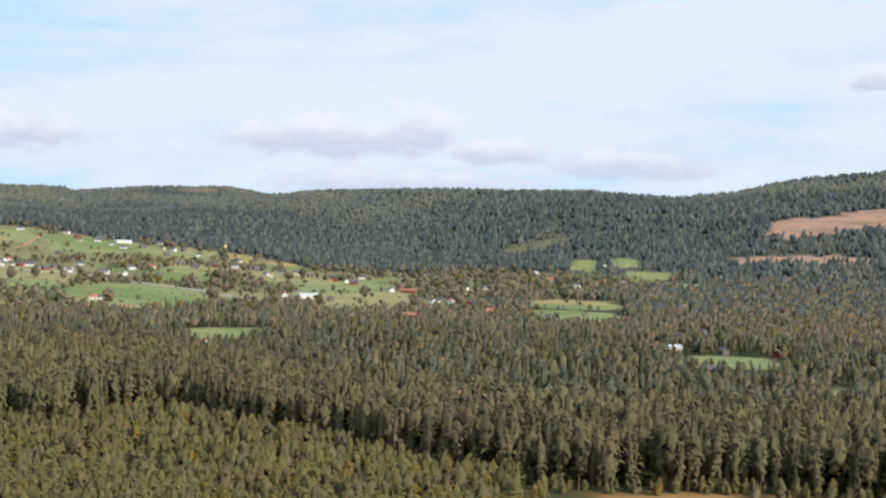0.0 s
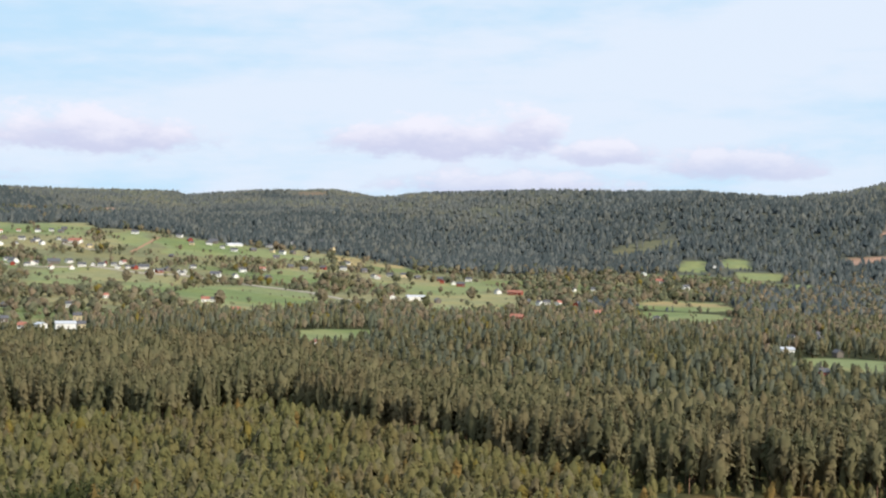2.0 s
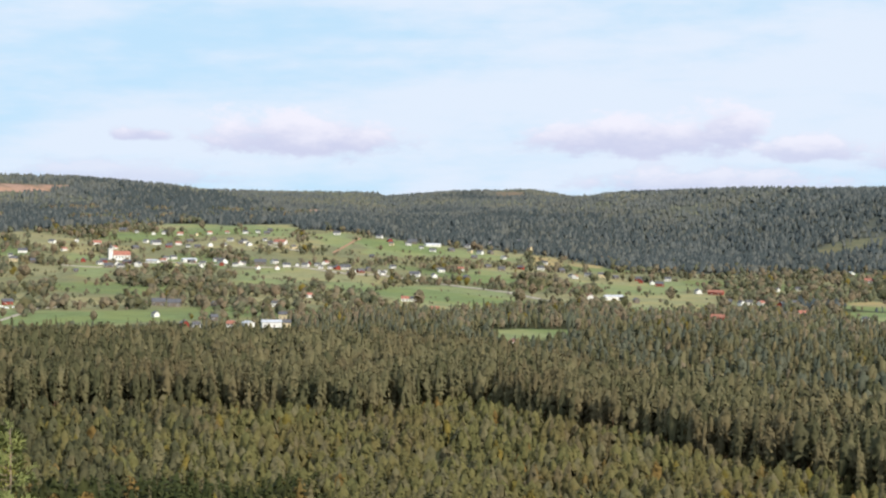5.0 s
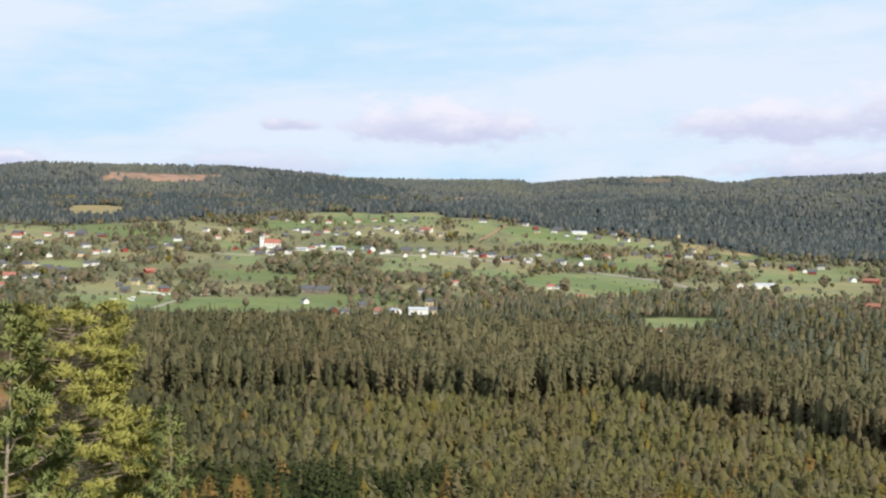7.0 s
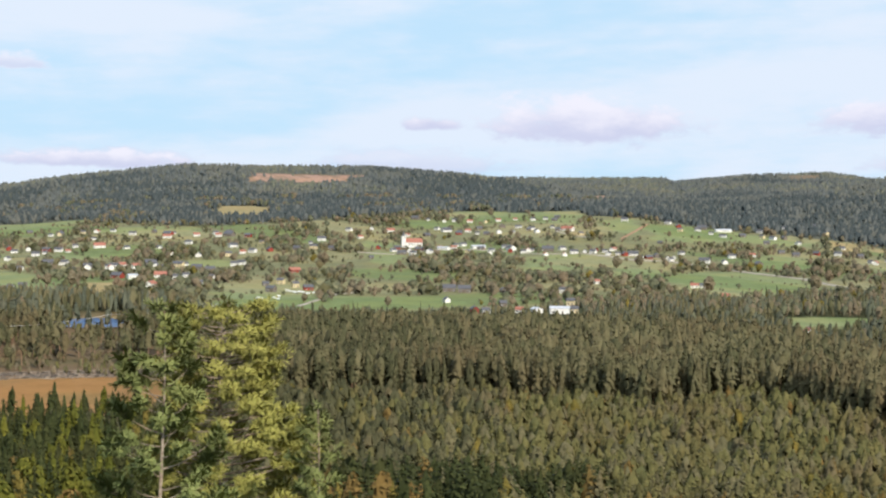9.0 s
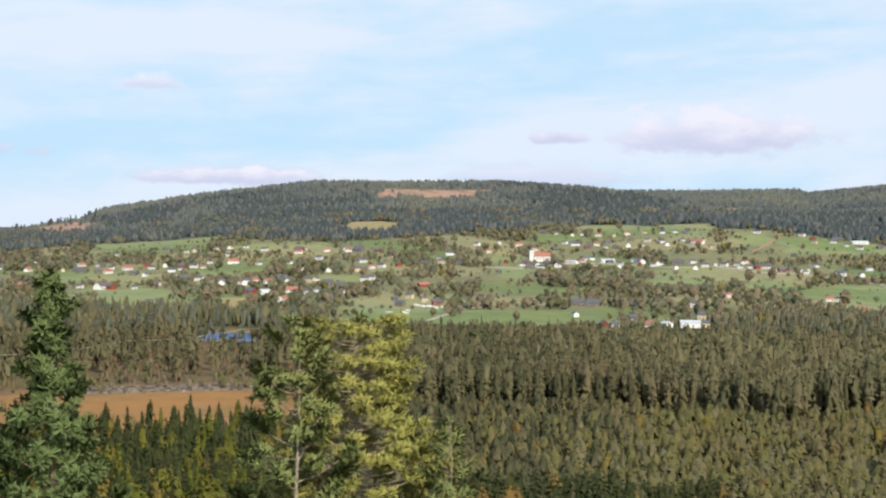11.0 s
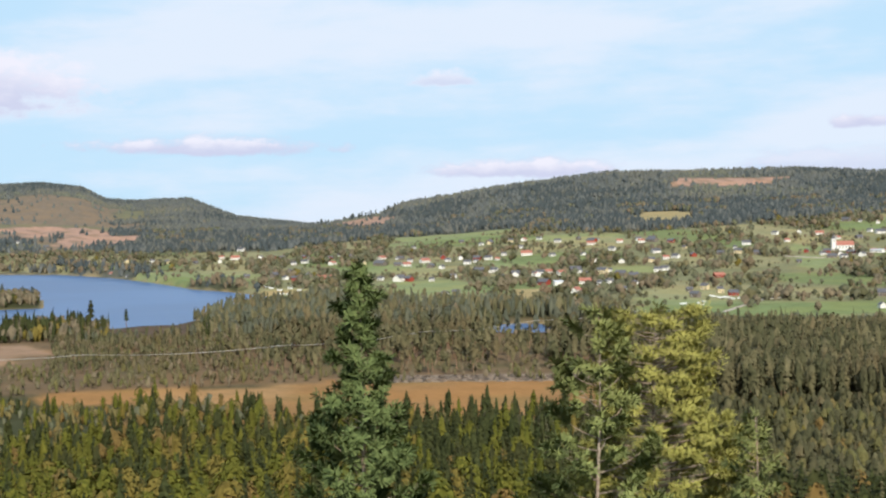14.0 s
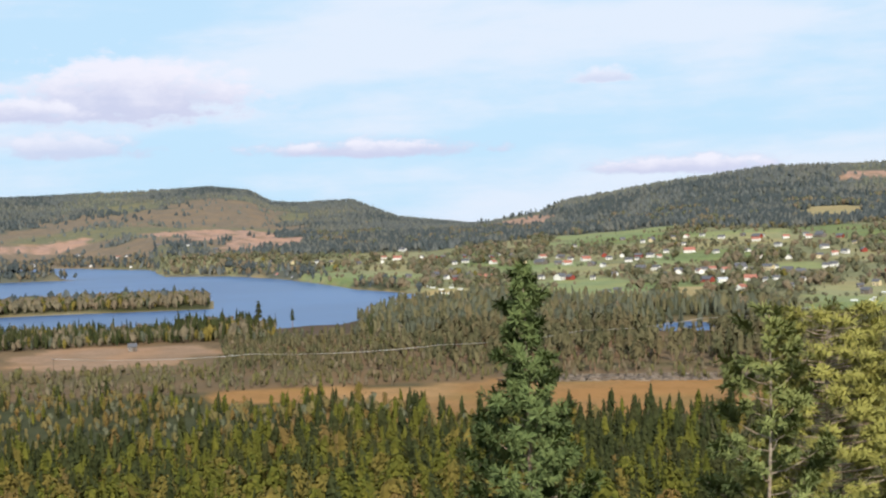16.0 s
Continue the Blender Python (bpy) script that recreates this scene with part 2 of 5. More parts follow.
def boxes(a, r, *list_of):
    """Inside one of some patches with soft, uneven edges: bearing, range, half width in degrees, half depth in metres."""
    x, y = -r * np.sin(np.radians(a)), r * np.cos(np.radians(a))
    w = 0.16 * ripple(x, y, 23.0, 3.0) + 0.12 * ripple(x, y, 9.0, 1.0) + 0.2 * ripple(x, y, 71.0, 6.0)
    best = np.zeros_like(r)
    for ca, cr, ha, hr in list_of:
        da, dr = (a - ca) / ha + 0.22 * ripple(x, y, 37.0, ca), (r - cr) / hr + 0.22 * ripple(y, x, 53.0, cr)
        d = np.maximum(abs(da), abs(dr)) * 0.5 + 0.5 * np.hypot(da, dr)
        best = np.maximum(best, smooth((1.0 + w - d) / 0.12))
    return best


# open meadows: bearing, range, half width in degrees, half depth in metres
OPEN_A = [(17.7, 2091, 0.78, 127), (15.2, 2041, 1.59, 121), (13.0, 1354, 2.55, 142), (9.4, 900, 2.38, 56), (11.5, 2011, 1.76, 69), (11.0, 1721, 1.06, 123), (4.5, 1594, 3.03, 164), (3.4, 1337, 1.95, 131), (17.2, 1543, 1.22, 105), (-5.9, 1446, 2.29, 76), (-5.7, 1231, 2.05, 95), (-6.1, 2098, 0.6, 50), (-7.7, 2127, 0.72, 43), (-8.8, 2032, 1.07, 38), (-10.2, 1908, 1.3, 40), (-12.8, 815, 2.2, 34), (-16.9, 669, 0.62, 27), (32.9, 1127, 2.54, 149), (27.7, 1039, 2.57, 95), (20.9, 1603, 1.95, 119)]
OPEN_B = [(23.6, 2300, 1.7, 104), (18.0, 2100, 0.91, 114), (20.5, 2271, 1.22, 155), (36.7, 2065, 1.22, 65), (35.6, 1566, 1.58, 58), (28.3, 1839, 0.83, 61), (12.7, 1401, 2.65, 121), (25.8, 2099, 0.96, 61), (27.8, 1649, 0.84, 87), (14.3, 2028, 1.57, 82), (19.8, 1669, 1.59, 77), (43.2, 2226, 2.91, 114), (53.9, 1656, 2.83, 126), (44.3, 1365, 2.05, 159), (40.3, 1709, 1.46, 51), (50.7, 1298, 1.51, 76), (38.1, 2092, 2.2, 68), (45.8, 1680, 2.16, 82), (40.0, 1226, 0.55, 104)]


def bog(a, r):
    return boxes(a, r, (-14, 356, 10, 20), (47.0, 505, 10.8, 58), (57.0, 540, 4.0, 26), (64.8, 738, 4.8, 65))


def clearcut(a, r):
    return boxes(a, r, (-15.6, 2365, 1.9, 60), (-17.8, 2420, 2.4, 95), (-16.2, 2173, 3.5, 26), (31.4, 3150, 2.6, 70), (46.9, 2990, 1.1, 130), (47.5, 3230, 1.5, 230),
                 (67.6, 3060, 2.2, 80), (60.9, 3040, 2.5, 95), (59.3, 2850, 2.2, 150), (57.9, 2590, 1.8, 190), (18.6, 2995, 0.4, 130), (15.9, 3303, 1.1, 75))


def heath(a, r):
    return np.maximum(boxes(a, r, (61.8, 3330, 6.6, 450), (62.2, 2640, 6.0, 250), (67.5, 3100, 4.0, 330)), boxes(a, r, (-3.9, 2270, 1.4, 74), (10.3, 3900, 0.7, 90)))


def straw(a, r):
    return boxes(a, r, (34.3, 2470, 1.25, 235), (-5.9, 1465, 2.3, 40), (8.6, 2000, 0.7, 70), (40.0, 1226, 0.6, 90), (2.4, 1310, 0.9, 25), (50.7, 1298, 1.6, 50), (19.3, 2000, 0.7, 40), (7.0, 1995, 0.8, 35))


def open_field(a, r):
    return boxes(a, r, *OPEN_A, *OPEN_B)


def village(a, r):
    return ((r > field_front(a)) & (r < field_back(a))) * 1.0


def meadow(a, r):
    return np.maximum(village(a, r), open_field(a, r))


def mix_into(c, f, colour):
    return c * (1 - f[:, None]) + np.array(colour) * f[:, None]


def land_colour(a, r):
    x, y = -r * np.sin(np.radians(a)), r * np.cos(np.radians(a))
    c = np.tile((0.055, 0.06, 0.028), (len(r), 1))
    # far forest floor fades to the hazed colour of the hill trees
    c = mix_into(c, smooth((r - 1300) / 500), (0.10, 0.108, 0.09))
    v, m = village(a, r), open_field(a, r)
    c = mix_into(c, v * 0.9, (0.215, 0.215, 0.115))
    c = mix_into(c, m, (0.222, 0.258, 0.122))
    patch = ripple(x + 0.4 * y, y, 61.0, 5.0)
    c = mix_into(c, np.maximum(m, v) * smooth((patch - 0.3) / 0.08) * 0.65, (0.30, 0.275, 0.15))
    c = mix_into(c, np.maximum(m, v) * smooth((-patch - 0.4) / 0.08) * 0.7, (0.155, 0.21, 0.08))
    c = mix_into(c, heath(a, r) * 0.9, (0.20, 0.155, 0.115))
    c = mix_into(c, heath(a, r) * smooth((ripple(x, y, 120.0, 8.0) - 0.1) / 0.4) * 0.8, (0.150, 0.158, 0.092))
    c = mix_into(c, straw(a, r), (0.33, 0.27, 0.14))
    k = clearcut(a, r)
    c = mix_into(c, k, (0.39, 0.25, 0.195))
    c = mix_into(c, k * smooth((ripple(x + 2 * y, y, 17.0, 4.0) + 0.1 * ripple(x, y, 6.0) - 0.1) / 0.4) * 0.6, (0.20, 0.15, 0.10))
    thin = smooth((r - 560) / 10) * smooth((960 - r) / 40) * smooth((a - 35) / 2)
    c = mix_into(c, thin * 0.85, (0.185, 0.125, 0.075))
    c = mix_into(c, thin * smooth((ripple(x, y, 19.0, 5.0) - 0.1) / 0.5) * 0.6, (0.115, 0.105, 0.05))
    c = mix_into(c, thin * smooth((600 - r) / 14) * smooth((47 - a) / 2), (0.33, 0.26, 0.20))
    g = bog(a, r)
    c = mix_into(c, g, (0.285, 0.160, 0.064))
    c = mix_into(c, g * smooth((ripple(x, y, 11.0, 7.0) - 0.1) / 0.5) * 0.55, (0.24, 0.16, 0.06))
    c = mix_into(c, g * smooth((ripple(x, y, 27.0, 2.0) - 0.3) / 0.3) * 0.6, (0.37, 0.23, 0.11))
    c = mix_into(c, g * smooth((a - 57.5) / 1.0) * smooth((r - 610) / 20) * 0.85, (0.30, 0.20, 0.14))
    c = mix_into(c, boxes(a, r, (56.0, 880, 2.2, 60)) * 0.9, (0.085, 0.062, 0.045))
    w = in_lake(a, r)
    c = mix_into(c, smooth((w + 9) / 4), (0.26, 0.22, 0.13))
    return c


# ---- the ground: one sheet out past the hills ----
def grid_mesh(name, az_list, r_list, z_of, colour_of=None, closed=True):
    A, R = np.meshgrid(az_list, r_list, indexing="ij")
    a, r = A.ravel(), R.ravel()
    z = z_of(a, r)
    co = np.stack([-r * np.sin(np.radians(a)), r * np.cos(np.radians(a)), z], 1)
    na, nr = len(az_list), len(r_list)
    turn = np.arange(na if closed else na - 1)[:, None]
    i = turn * nr + np.arange(nr - 1)[None, :]
    j = (turn + 1) % na * nr + np.arange(nr - 1)[None, :]
    quads = np.stack([i, i + 1, j + 1, j], -1).reshape(-1, 4)
    me = bpy.data.meshes.new(name)
    me.vertices.add(len(co)), me.loops.add(quads.size), me.polygons.add(len(quads))
    me.vertices.foreach_set("co", co.ravel())
    me.loops.foreach_set("vertex_index", quads.ravel())
    me.polygons.foreach_set("loop_start", np.arange(0, quads.size, 4))
    me.polygons.foreach_set("use_smooth", np.ones(len(quads), bool))
    if colour_of:
        at = me.color_attributes.new("cover", "FLOAT_COLOR", "POINT")
        at.data.foreach_set("color", np.hstack([colour_of(a, r), np.ones((len(a), 1))]).ravel())
    me.update(), me.validate()
    return me


az_list = np.concatenate([np.arange(-26, 76, 0.24), np.arange(76, 334, 4.0)])
r_list = np.concatenate([[0.01, 3, 6, 12, 20, 30, 45, 65, 90, 120, 160, 200], np.arange(240, 720, 12), np.arange(720, 1400, 14), np.arange(1400, 3000, 18), np.arange(3000, 4500, 32), np.arange(4500, 4990, 90)])
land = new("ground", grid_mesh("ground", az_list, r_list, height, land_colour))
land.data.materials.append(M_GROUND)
tagged(land, "rolling valley floor with meadows, bog and wooded hillsides", "ground", kind="structure")
water = new("water", grid_mesh("water", np.arange(36, 125, 1.0), np.arange(850, 2900, 50.0), lambda a, r: 0 * r, closed=False))
water.data.materials.append(M_WATER)
tagged(water, "wind-rippled blue lake with a wooded island", "lake", kind="structure")


# ---- trees in the mass ----
rng = np.random.default_rng(7)


def crown_template(seed, tris, profile, size=0.11, droop=1.0):
    """A tree one unit high out of many small hanging clumps that lie like shingles round the crown; profile gives its half width at a height."""
    g = np.random.default_rng(seed)
    out, way_out = [], []
    while len(out) < tris:
        h = g.random() ** 0.85
        w = profile(h)
        if w <= 0 or g.random() > min(1.0, w / 0.12 + 0.3):
            continue
        t = g.random() * 2 * math.pi
        k = w * (0.6 + 0.5 * g.random())
        p = np.array([math.cos(t) * k, math.sin(t) * k, h])
        d = np.array([math.cos(t) * 0.75, math.sin(t) * 0.75, -0.75 * droop]) + 0.22 * g.standard_normal(3)
        s = np.array([-math.sin(t), math.cos(t), 0.0]) + 0.25 * g.standard_normal(3)
        d, s = d / np.linalg.norm(d), s / np.linalg.norm(s)
        L = size * (0.7 + 0.7 * g.random()) * (0.5 + 0.55 * min(1.0, w / 0.12))
        out.append([p + s * L * 0.6 - d * L * 0.5, p - s * L * 0.6 - d * L * 0.5, p + d * L * 0.8 + s * L * 0.3 * g.standard_normal()])
        n = np.array([math.cos(t), math.sin(t), 0.3 + 0.9 * h * h]) + 0.2 * g.standard_normal(3)
        way_out += [n / np.linalg.norm(n)] * 3
    v = np.array(out).reshape(-1, 3)
    return v, np.arange(len(v)).reshape(-1, 3), np.array(way_out)


def lump_template(seed, sides, levels, profile, low, rough=0.3, upward=0.1):
    """A closed, lumpy crown one unit high, with boughs that stand out unevenly."""
    g = np.random.default_rng(seed)
    v, f = [], []
    hs = low + (0.985 - low) * (np.arange(levels) + 0.15) / levels
    for k, h in enumerate(hs):
        turn = g.random() * 6.28
        for i in range(sides):
            t = turn * 0 + 6.283 * (i + 0.5 * (k % 2)) / sides + 0.25 * g.standard_normal()
            w = profile(h) * (1.0 + rough * g.standard_normal())
            v.append((math.cos(t) * w, math.sin(t) * w, h + (0.35 / levels) * g.standard_normal()))
    v += [(0, 0, 1.0), (0, 0, low + 0.03)]
    n = len(v)
    for i in range(sides):
        j = (i + 1) % sides
        for k in range(levels - 1):
            p, q = k * sides, (k + 1) * sides
            f += [(p + i, p + j, q + i), (p + j, q + j, q + i)]
        f += [((levels - 1) * sides + i, (levels - 1) * sides + j, n - 2), (j, i, n - 1)]
    v = np.array(v)
    n = np.stack([v[:, 0], v[:, 1], np.hypot(v[:, 0], v[:, 1]).max() * (upward + 0.9 * v[:, 2] ** 2)], 1) + 0.02 * g.standard_normal(v.shape)
    return v, np.array(f), n / np.linalg.norm(n, axis=1)[:, None]


def conifer(h):
    return 0.0 if h < 0.1 else 0.135 * (1.03 - h) ** 0.85 * min(1.0, (h - 0.06) * 5)


def pine(h):
    return 0.0 if h < 0.32 else 0.128 * min(1.0, (h - 0.27) * 6) * min(1.0, (1.02 - h) * 2.6) ** 0.7


def bushy(h):
    return 0.0 if h < 0.04 else 0.15 * min(1.0, (h + 0.1) * 4) * min(1.0, (1.02 - h) * 1.7) ** 0.8


def broad(h):
    return 0.0 if h < 0.14 else 0.27 * math.sin(math.pi * min(1.0, (1.02 - h) / 0.95)) ** 0.6


def plant(name, templates, spots, heights, materials, which, label, category, widths=1.0, trunk=0.0):
    """One mesh of many trees: spots (n, 3); each takes one of the templates and one of the materials."""
    co, faces, mats, normals = [], [], [], []
    n, start = len(spots), 0
    turn = rng.random(n) * 6.283
    kind = rng.integers(0, len(templates), n)
    wide = heights * widths * (0.8 + 0.45 * rng.random(n))
    lean = 0.05 * rng.standard_normal((n, 2))
    for k, (v, f, out) in enumerate(templates):
        i = np.nonzero(kind == k)[0]
        if not len(i):
            continue
        c, s = np.cos(turn[i])[:, None], np.sin(turn[i])[:, None]
        z = v[:, 2] * heights[i, None]
        x = (v[:, 0] * c - v[:, 1] * s) * wide[i, None] + spots[i, 0:1] + lean[i, 0:1] * z
        y = (v[:, 0] * s + v[:, 1] * c) * wide[i, None] + spots[i, 1:2] + lean[i, 1:2] * z
        co.append(np.stack([x, y, z + spots[i, 2:3]], -1).reshape(-1, 3))
        faces.append((f[None] + (start + np.arange(len(i)) * len(v))[:, None, None]).reshape(-1, 3))
        start += len(i) * len(v)
        mats.append(np.repeat(which[i], len(f)))
        normals.append(np.stack([out[:, 0] * c - out[:, 1] * s, out[:, 0] * s + out[:, 1] * c, np.broadcast_to(out[:, 2], (len(i), len(v)))], -1).reshape(-1, 3))
    if trunk:
        ang = np.array([0, 2.09, 4.19])
        for e in range(3):
            a0, a1 = ang[e], ang[(e + 1) % 3]
            q = np.empty((n, 3, 3))
            for m, (aa, hh, ww) in enumerate(((a0, -0.03, 1.0), (a1, -0.03, 1.0), (a0, 0.85, 0.2))):
                q[:, m, 0] = spots[:, 0] + np.cos(aa) * trunk * heights * ww + lean[:, 0] * hh * heights
                q[:, m, 1] = spots[:, 1] + np.sin(aa) * trunk * heights * ww + lean[:, 1] * hh * heights
                q[:, m, 2] = spots[:, 2] + hh * heights
            co.append(q.reshape(-1, 3))
            faces.append(start + np.arange(3 * n).reshape(-1, 3))
            start += 3 * n
            mats.append(np.full(n, len(materials)))
            am = (a0 + a1 + (6.283 if a1 < a0 else 0)) / 2
            normals.append(np.tile((math.cos(am), math.sin(am), 0.0), (3 * n, 1)))
    co, faces, mats = np.concatenate(co), np.concatenate(faces), np.concatenate(mats)
    me = bpy.data.meshes.new(name)
    me.vertices.add(len(co)), me.loops.add(faces.size), me.polygons.add(len(faces))
    me.vertices.foreach_set("co", co.ravel())
    me.loops.foreach_set("vertex_index", faces.ravel())
    me.polygons.foreach_set("loop_start", np.arange(0, faces.size, 3))
    me.polygons.foreach_set("material_index", mats.astype(np.int32))
    me.polygons.foreach_set("use_smooth", np.ones(len(faces), bool))
    me.update()
    me.normals_split_custom_set_from_vertices(np.concatenate(normals))
    for m in (*materials, *([M_BARK] if trunk else [])):
        me.materials.append(m)
    ob = new(name, me)
    return tagged(ob, label, category, kind="stuff")


def scatter(r0, r1, step, a0=-23.0, a1=74.0):
    """Uneven spots in a sector, about step metres apart."""
    n = int((r1 * r1 - r0 * r0) * radians(a1 - a0) / 2 / step ** 2)
    r = np.sqrt(r0 * r0 + (r1 * r1 - r0 * r0) * rng.random(n))
    a = a0 + (a1 - a0) * rng.random(n)
    return a, r


def spots_of(a, r, sink=0.3):
    return np.stack([-r * np.sin(np.radians(a)), r * np.cos(np.radians(a)), height(a, r) - sink], 1)


def mixed(lump, clumps):
    """A lumpy crown with loose sprays on it."""
    return np.concatenate([lump[0], clumps[0]]), np.concatenate([lump[1], clumps[1] + len(lump[0])]), np.concatenate([lump[2], clumps[2]])


def slim(profile, f):
    return lambda h: profile(h) * f


PINES = [mixed(lump_template(k, 5, 4, slim(pine, 0.78), 0.32, 0.24), crown_template(100 + k, 58, slim(pine, 1.08), size=0.056)) for k in range(10)]
SPRUCES = [mixed(lump_template(20 + k, 5, 4, slim(conifer, 0.72), 0.1, 0.26), crown_template(120 + k, 76, slim(conifer, 1.12), size=0.055, droop=1.2)) for k in range(8)]
PINES_MID = [mixed(lump_template(40 + k, 5, 2, slim(pine, 0.85), 0.34, 0.28), crown_template(140 + k, 18, slim(pine, 1.08), size=0.075)) for k in range(10)]
SPRUCES_MID = [mixed(lump_template(50 + k, 5, 2, slim(conifer, 0.85), 0.1, 0.28), crown_template(150 + k, 18, slim(conifer, 1.1), size=0.085, droop=1.2)) for k in range(8)]
BUSHY = [mixed(lump_template(90 + k, 5, 3, slim(bushy, 0.8), 0.03, 0.26), crown_template(190 + k, 40, slim(bushy, 1.08), size=0.055)) for k in range(10)]
BUSHY_NEAR = [mixed(lump_template(240 + k, 5, 3, slim(bushy, 0.45), 0.03, 0.26), crown_template(250 + k, 90, slim(bushy, 1.05), size=0.046)) for k in range(8)]
BROADS = [mixed(lump_template(60 + k, 6, 3, slim(broad, 0.5), 0.16, 0.26), crown_template(160 + k, 150, slim(broad, 1.02), size=0.05)) for k in range(8)]
BROADS_MID = [mixed(lump_template(70 + k, 5, 2, slim(broad, 0.85), 0.05, 0.3), crown_template(170 + k, 16, slim(broad, 1.05), size=0.1)) for k in range(12)]
FAR = [lump_template(80 + k, 4, 1, slim(conifer, 1.25), 0.1, 0.22, 0.7) for k in range(8)]

HOMES_A = [
    (-14.27, 866, "R", 6), (-12.07, 864, "G", 6.6), (-11.51, 740, "R", 6), (-11.46, 1000, "R", 6), (-11.22, 1040, "W", 6.2), (-10.17, 998, "W", 6),
    (-10.02, 868, "L", 11.1), (-9.3, 902, "O", 6), (-9.03, 1844, "W", 6.3), (-7.71, 1908, "W", 6), (-6.97, 2096, "W", 8.9), (-5.79, 1752, "W", 11.9),
    (-4.74, 1882, "O", 17.6), (-4.62, 1172, "W", 6), (-4.03, 2006, "L", 11.9), (-2.14, 1224, "O", 12.5), (-1.91, 1658, "W", 7.0), (-1.45, 1194, "G", 10.1),
    (-1.05, 1638, "W", 6), (-1.03, 1284, "W", 7.6), (0.39, 1366, "W", 9.3), (1.35, 1106, "B", 14.1), (1.45, 1558, "B", 23.8), (2.19, 1566, "W", 12.0),
    (3.47, 1772, "W", 10.5),
]
HOMES_B = [
    (4.12, 1710, "W", 10.2), (4.16, 1204, "G", 8.2), (4.69, 1772, "R", 12.0), (4.78, 1368, "G", 10.5), (5.75, 1400, "L", 26.8), (6.72, 1404, "O", 13.1),
    (7.39, 1760, "O", 12.0), (7.58, 1774, "W", 9.0), (8.73, 1966, "W", 11.7), (9.36, 2184, "Y", 9.3), (9.74, 1846, "R", 11.0), (9.96, 2316, "G", 23.6),
    (9.98, 818, "O", 6.3), (10.57, 1810, "G", 12.3), (11.1, 2212, "W", 10.3), (11.16, 1836, "G", 10.9), (11.76, 1958, "G", 11.6), (12.05, 2120, "W", 12.6),
    (12.08, 1646, "G", 14.0), (12.32, 2230, "W", 7.6), (12.33, 1778, "O", 10.6), (13.18, 1748, "W", 11.9), (13.44, 1140, "O", 10.6), (13.48, 1658, "W", 11.3),
    (13.56, 2100, "L", 33.9),
]
HOMES_C = [
    (14.31, 1664, "W", 17.0), (14.37, 1292, "W", 6), (14.44, 2116, "G", 19.8), (14.71, 1290, "O", 9.9), (15.28, 1772, "W", 10.5), (15.42, 2120, "R", 14.4),
    (15.59, 1706, "W", 7.2), (15.86, 1702, "W", 6), (15.86, 2172, "W", 12.9), (16.17, 1890, "G", 8.0), (16.31, 1718, "G", 13.1), (17.11, 1658, "R", 7.0),
    (17.3, 1732, "W", 17.7), (17.69, 2192, "W", 14.9), (17.96, 1730, "W", 7.3), (18.14, 1794, "O", 9.1), (18.23, 1784, "W", 9.1), (18.51, 1760, "W", 9.0),
    (18.85, 1316, "O", 6.7), (18.88, 1780, "R", 9.1), (19.36, 1756, "W", 8.9), (19.78, 946, "Y", 6), (19.94, 1018, "Y", 6.9), (20.11, 2036, "O", 25.9),
    (20.26, 1174, "W", 8.0),
]
HOMES_D = [
    (20.34, 1788, "W", 12.1), (20.42, 938, "L", 18.3), (20.68, 2194, "G", 13.0), (20.77, 2068, "W", 7.0), (20.95, 1772, "G", 21.1), (21.4, 940, "L", 8.8),
    (21.65, 2040, "W", 12.1), (21.8, 1762, "O", 15.0), (22.13, 938, "O", 6), (22.23, 2060, "W", 12.2), (22.54, 1778, "W", 18.1), (22.86, 998, "G", 6),
    (22.87, 1176, "G", 7.0), (22.92, 2068, "G", 17.6), (23.59, 924, "W", 6), (23.59, 1962, "G", 11.7), (23.95, 1788, "L", 27.3), (24.0, 1966, "W", 8.3),
    (24.08, 932, "R", 7.9), (24.33, 2158, "O", 12.8), (24.53, 1168, "G", 14.9), (24.6, 1814, "W", 10.8), (24.8, 1960, "R", 11.7), (24.98, 2178, "W", 11.1),
    (25.18, 1180, "G", 15.0),
]
HOMES_E = [
    (25.29, 1038, "W", 6), (25.34, 1996, "W", 18.6), (25.42, 2166, "O", 11.0), (25.45, 1762, "L", 22.4), (26.12, 2200, "W", 6), (26.18, 1936, "G", 13.2),
    (26.67, 2224, "G", 17.0), (26.77, 1698, "W", 11.5), (27.02, 1930, "O", 11.5), (27.25, 1704, "G", 14.5), (27.61, 1738, "W", 10.3), (27.74, 1990, "O", 15.2),
    (28.55, 2026, "W", 10.3), (28.56, 1630, "G", 6), (29.05, 1898, "O", 9.7), (29.53, 2006, "W", 11.9), (30.7, 1870, "W", 15.9), (31.17, 1828, "W", 6.2),
    (31.26, 1184, "R", 11.1), (31.82, 1228, "Y", 8.3), (31.85, 1432, "B", 15.8), (32.43, 1272, "Y", 9.7), (32.84, 1156, "G", 10.8), (33.08, 1248, "G", 6.4),
    (33.26, 1846, "Y", 6.3),
]
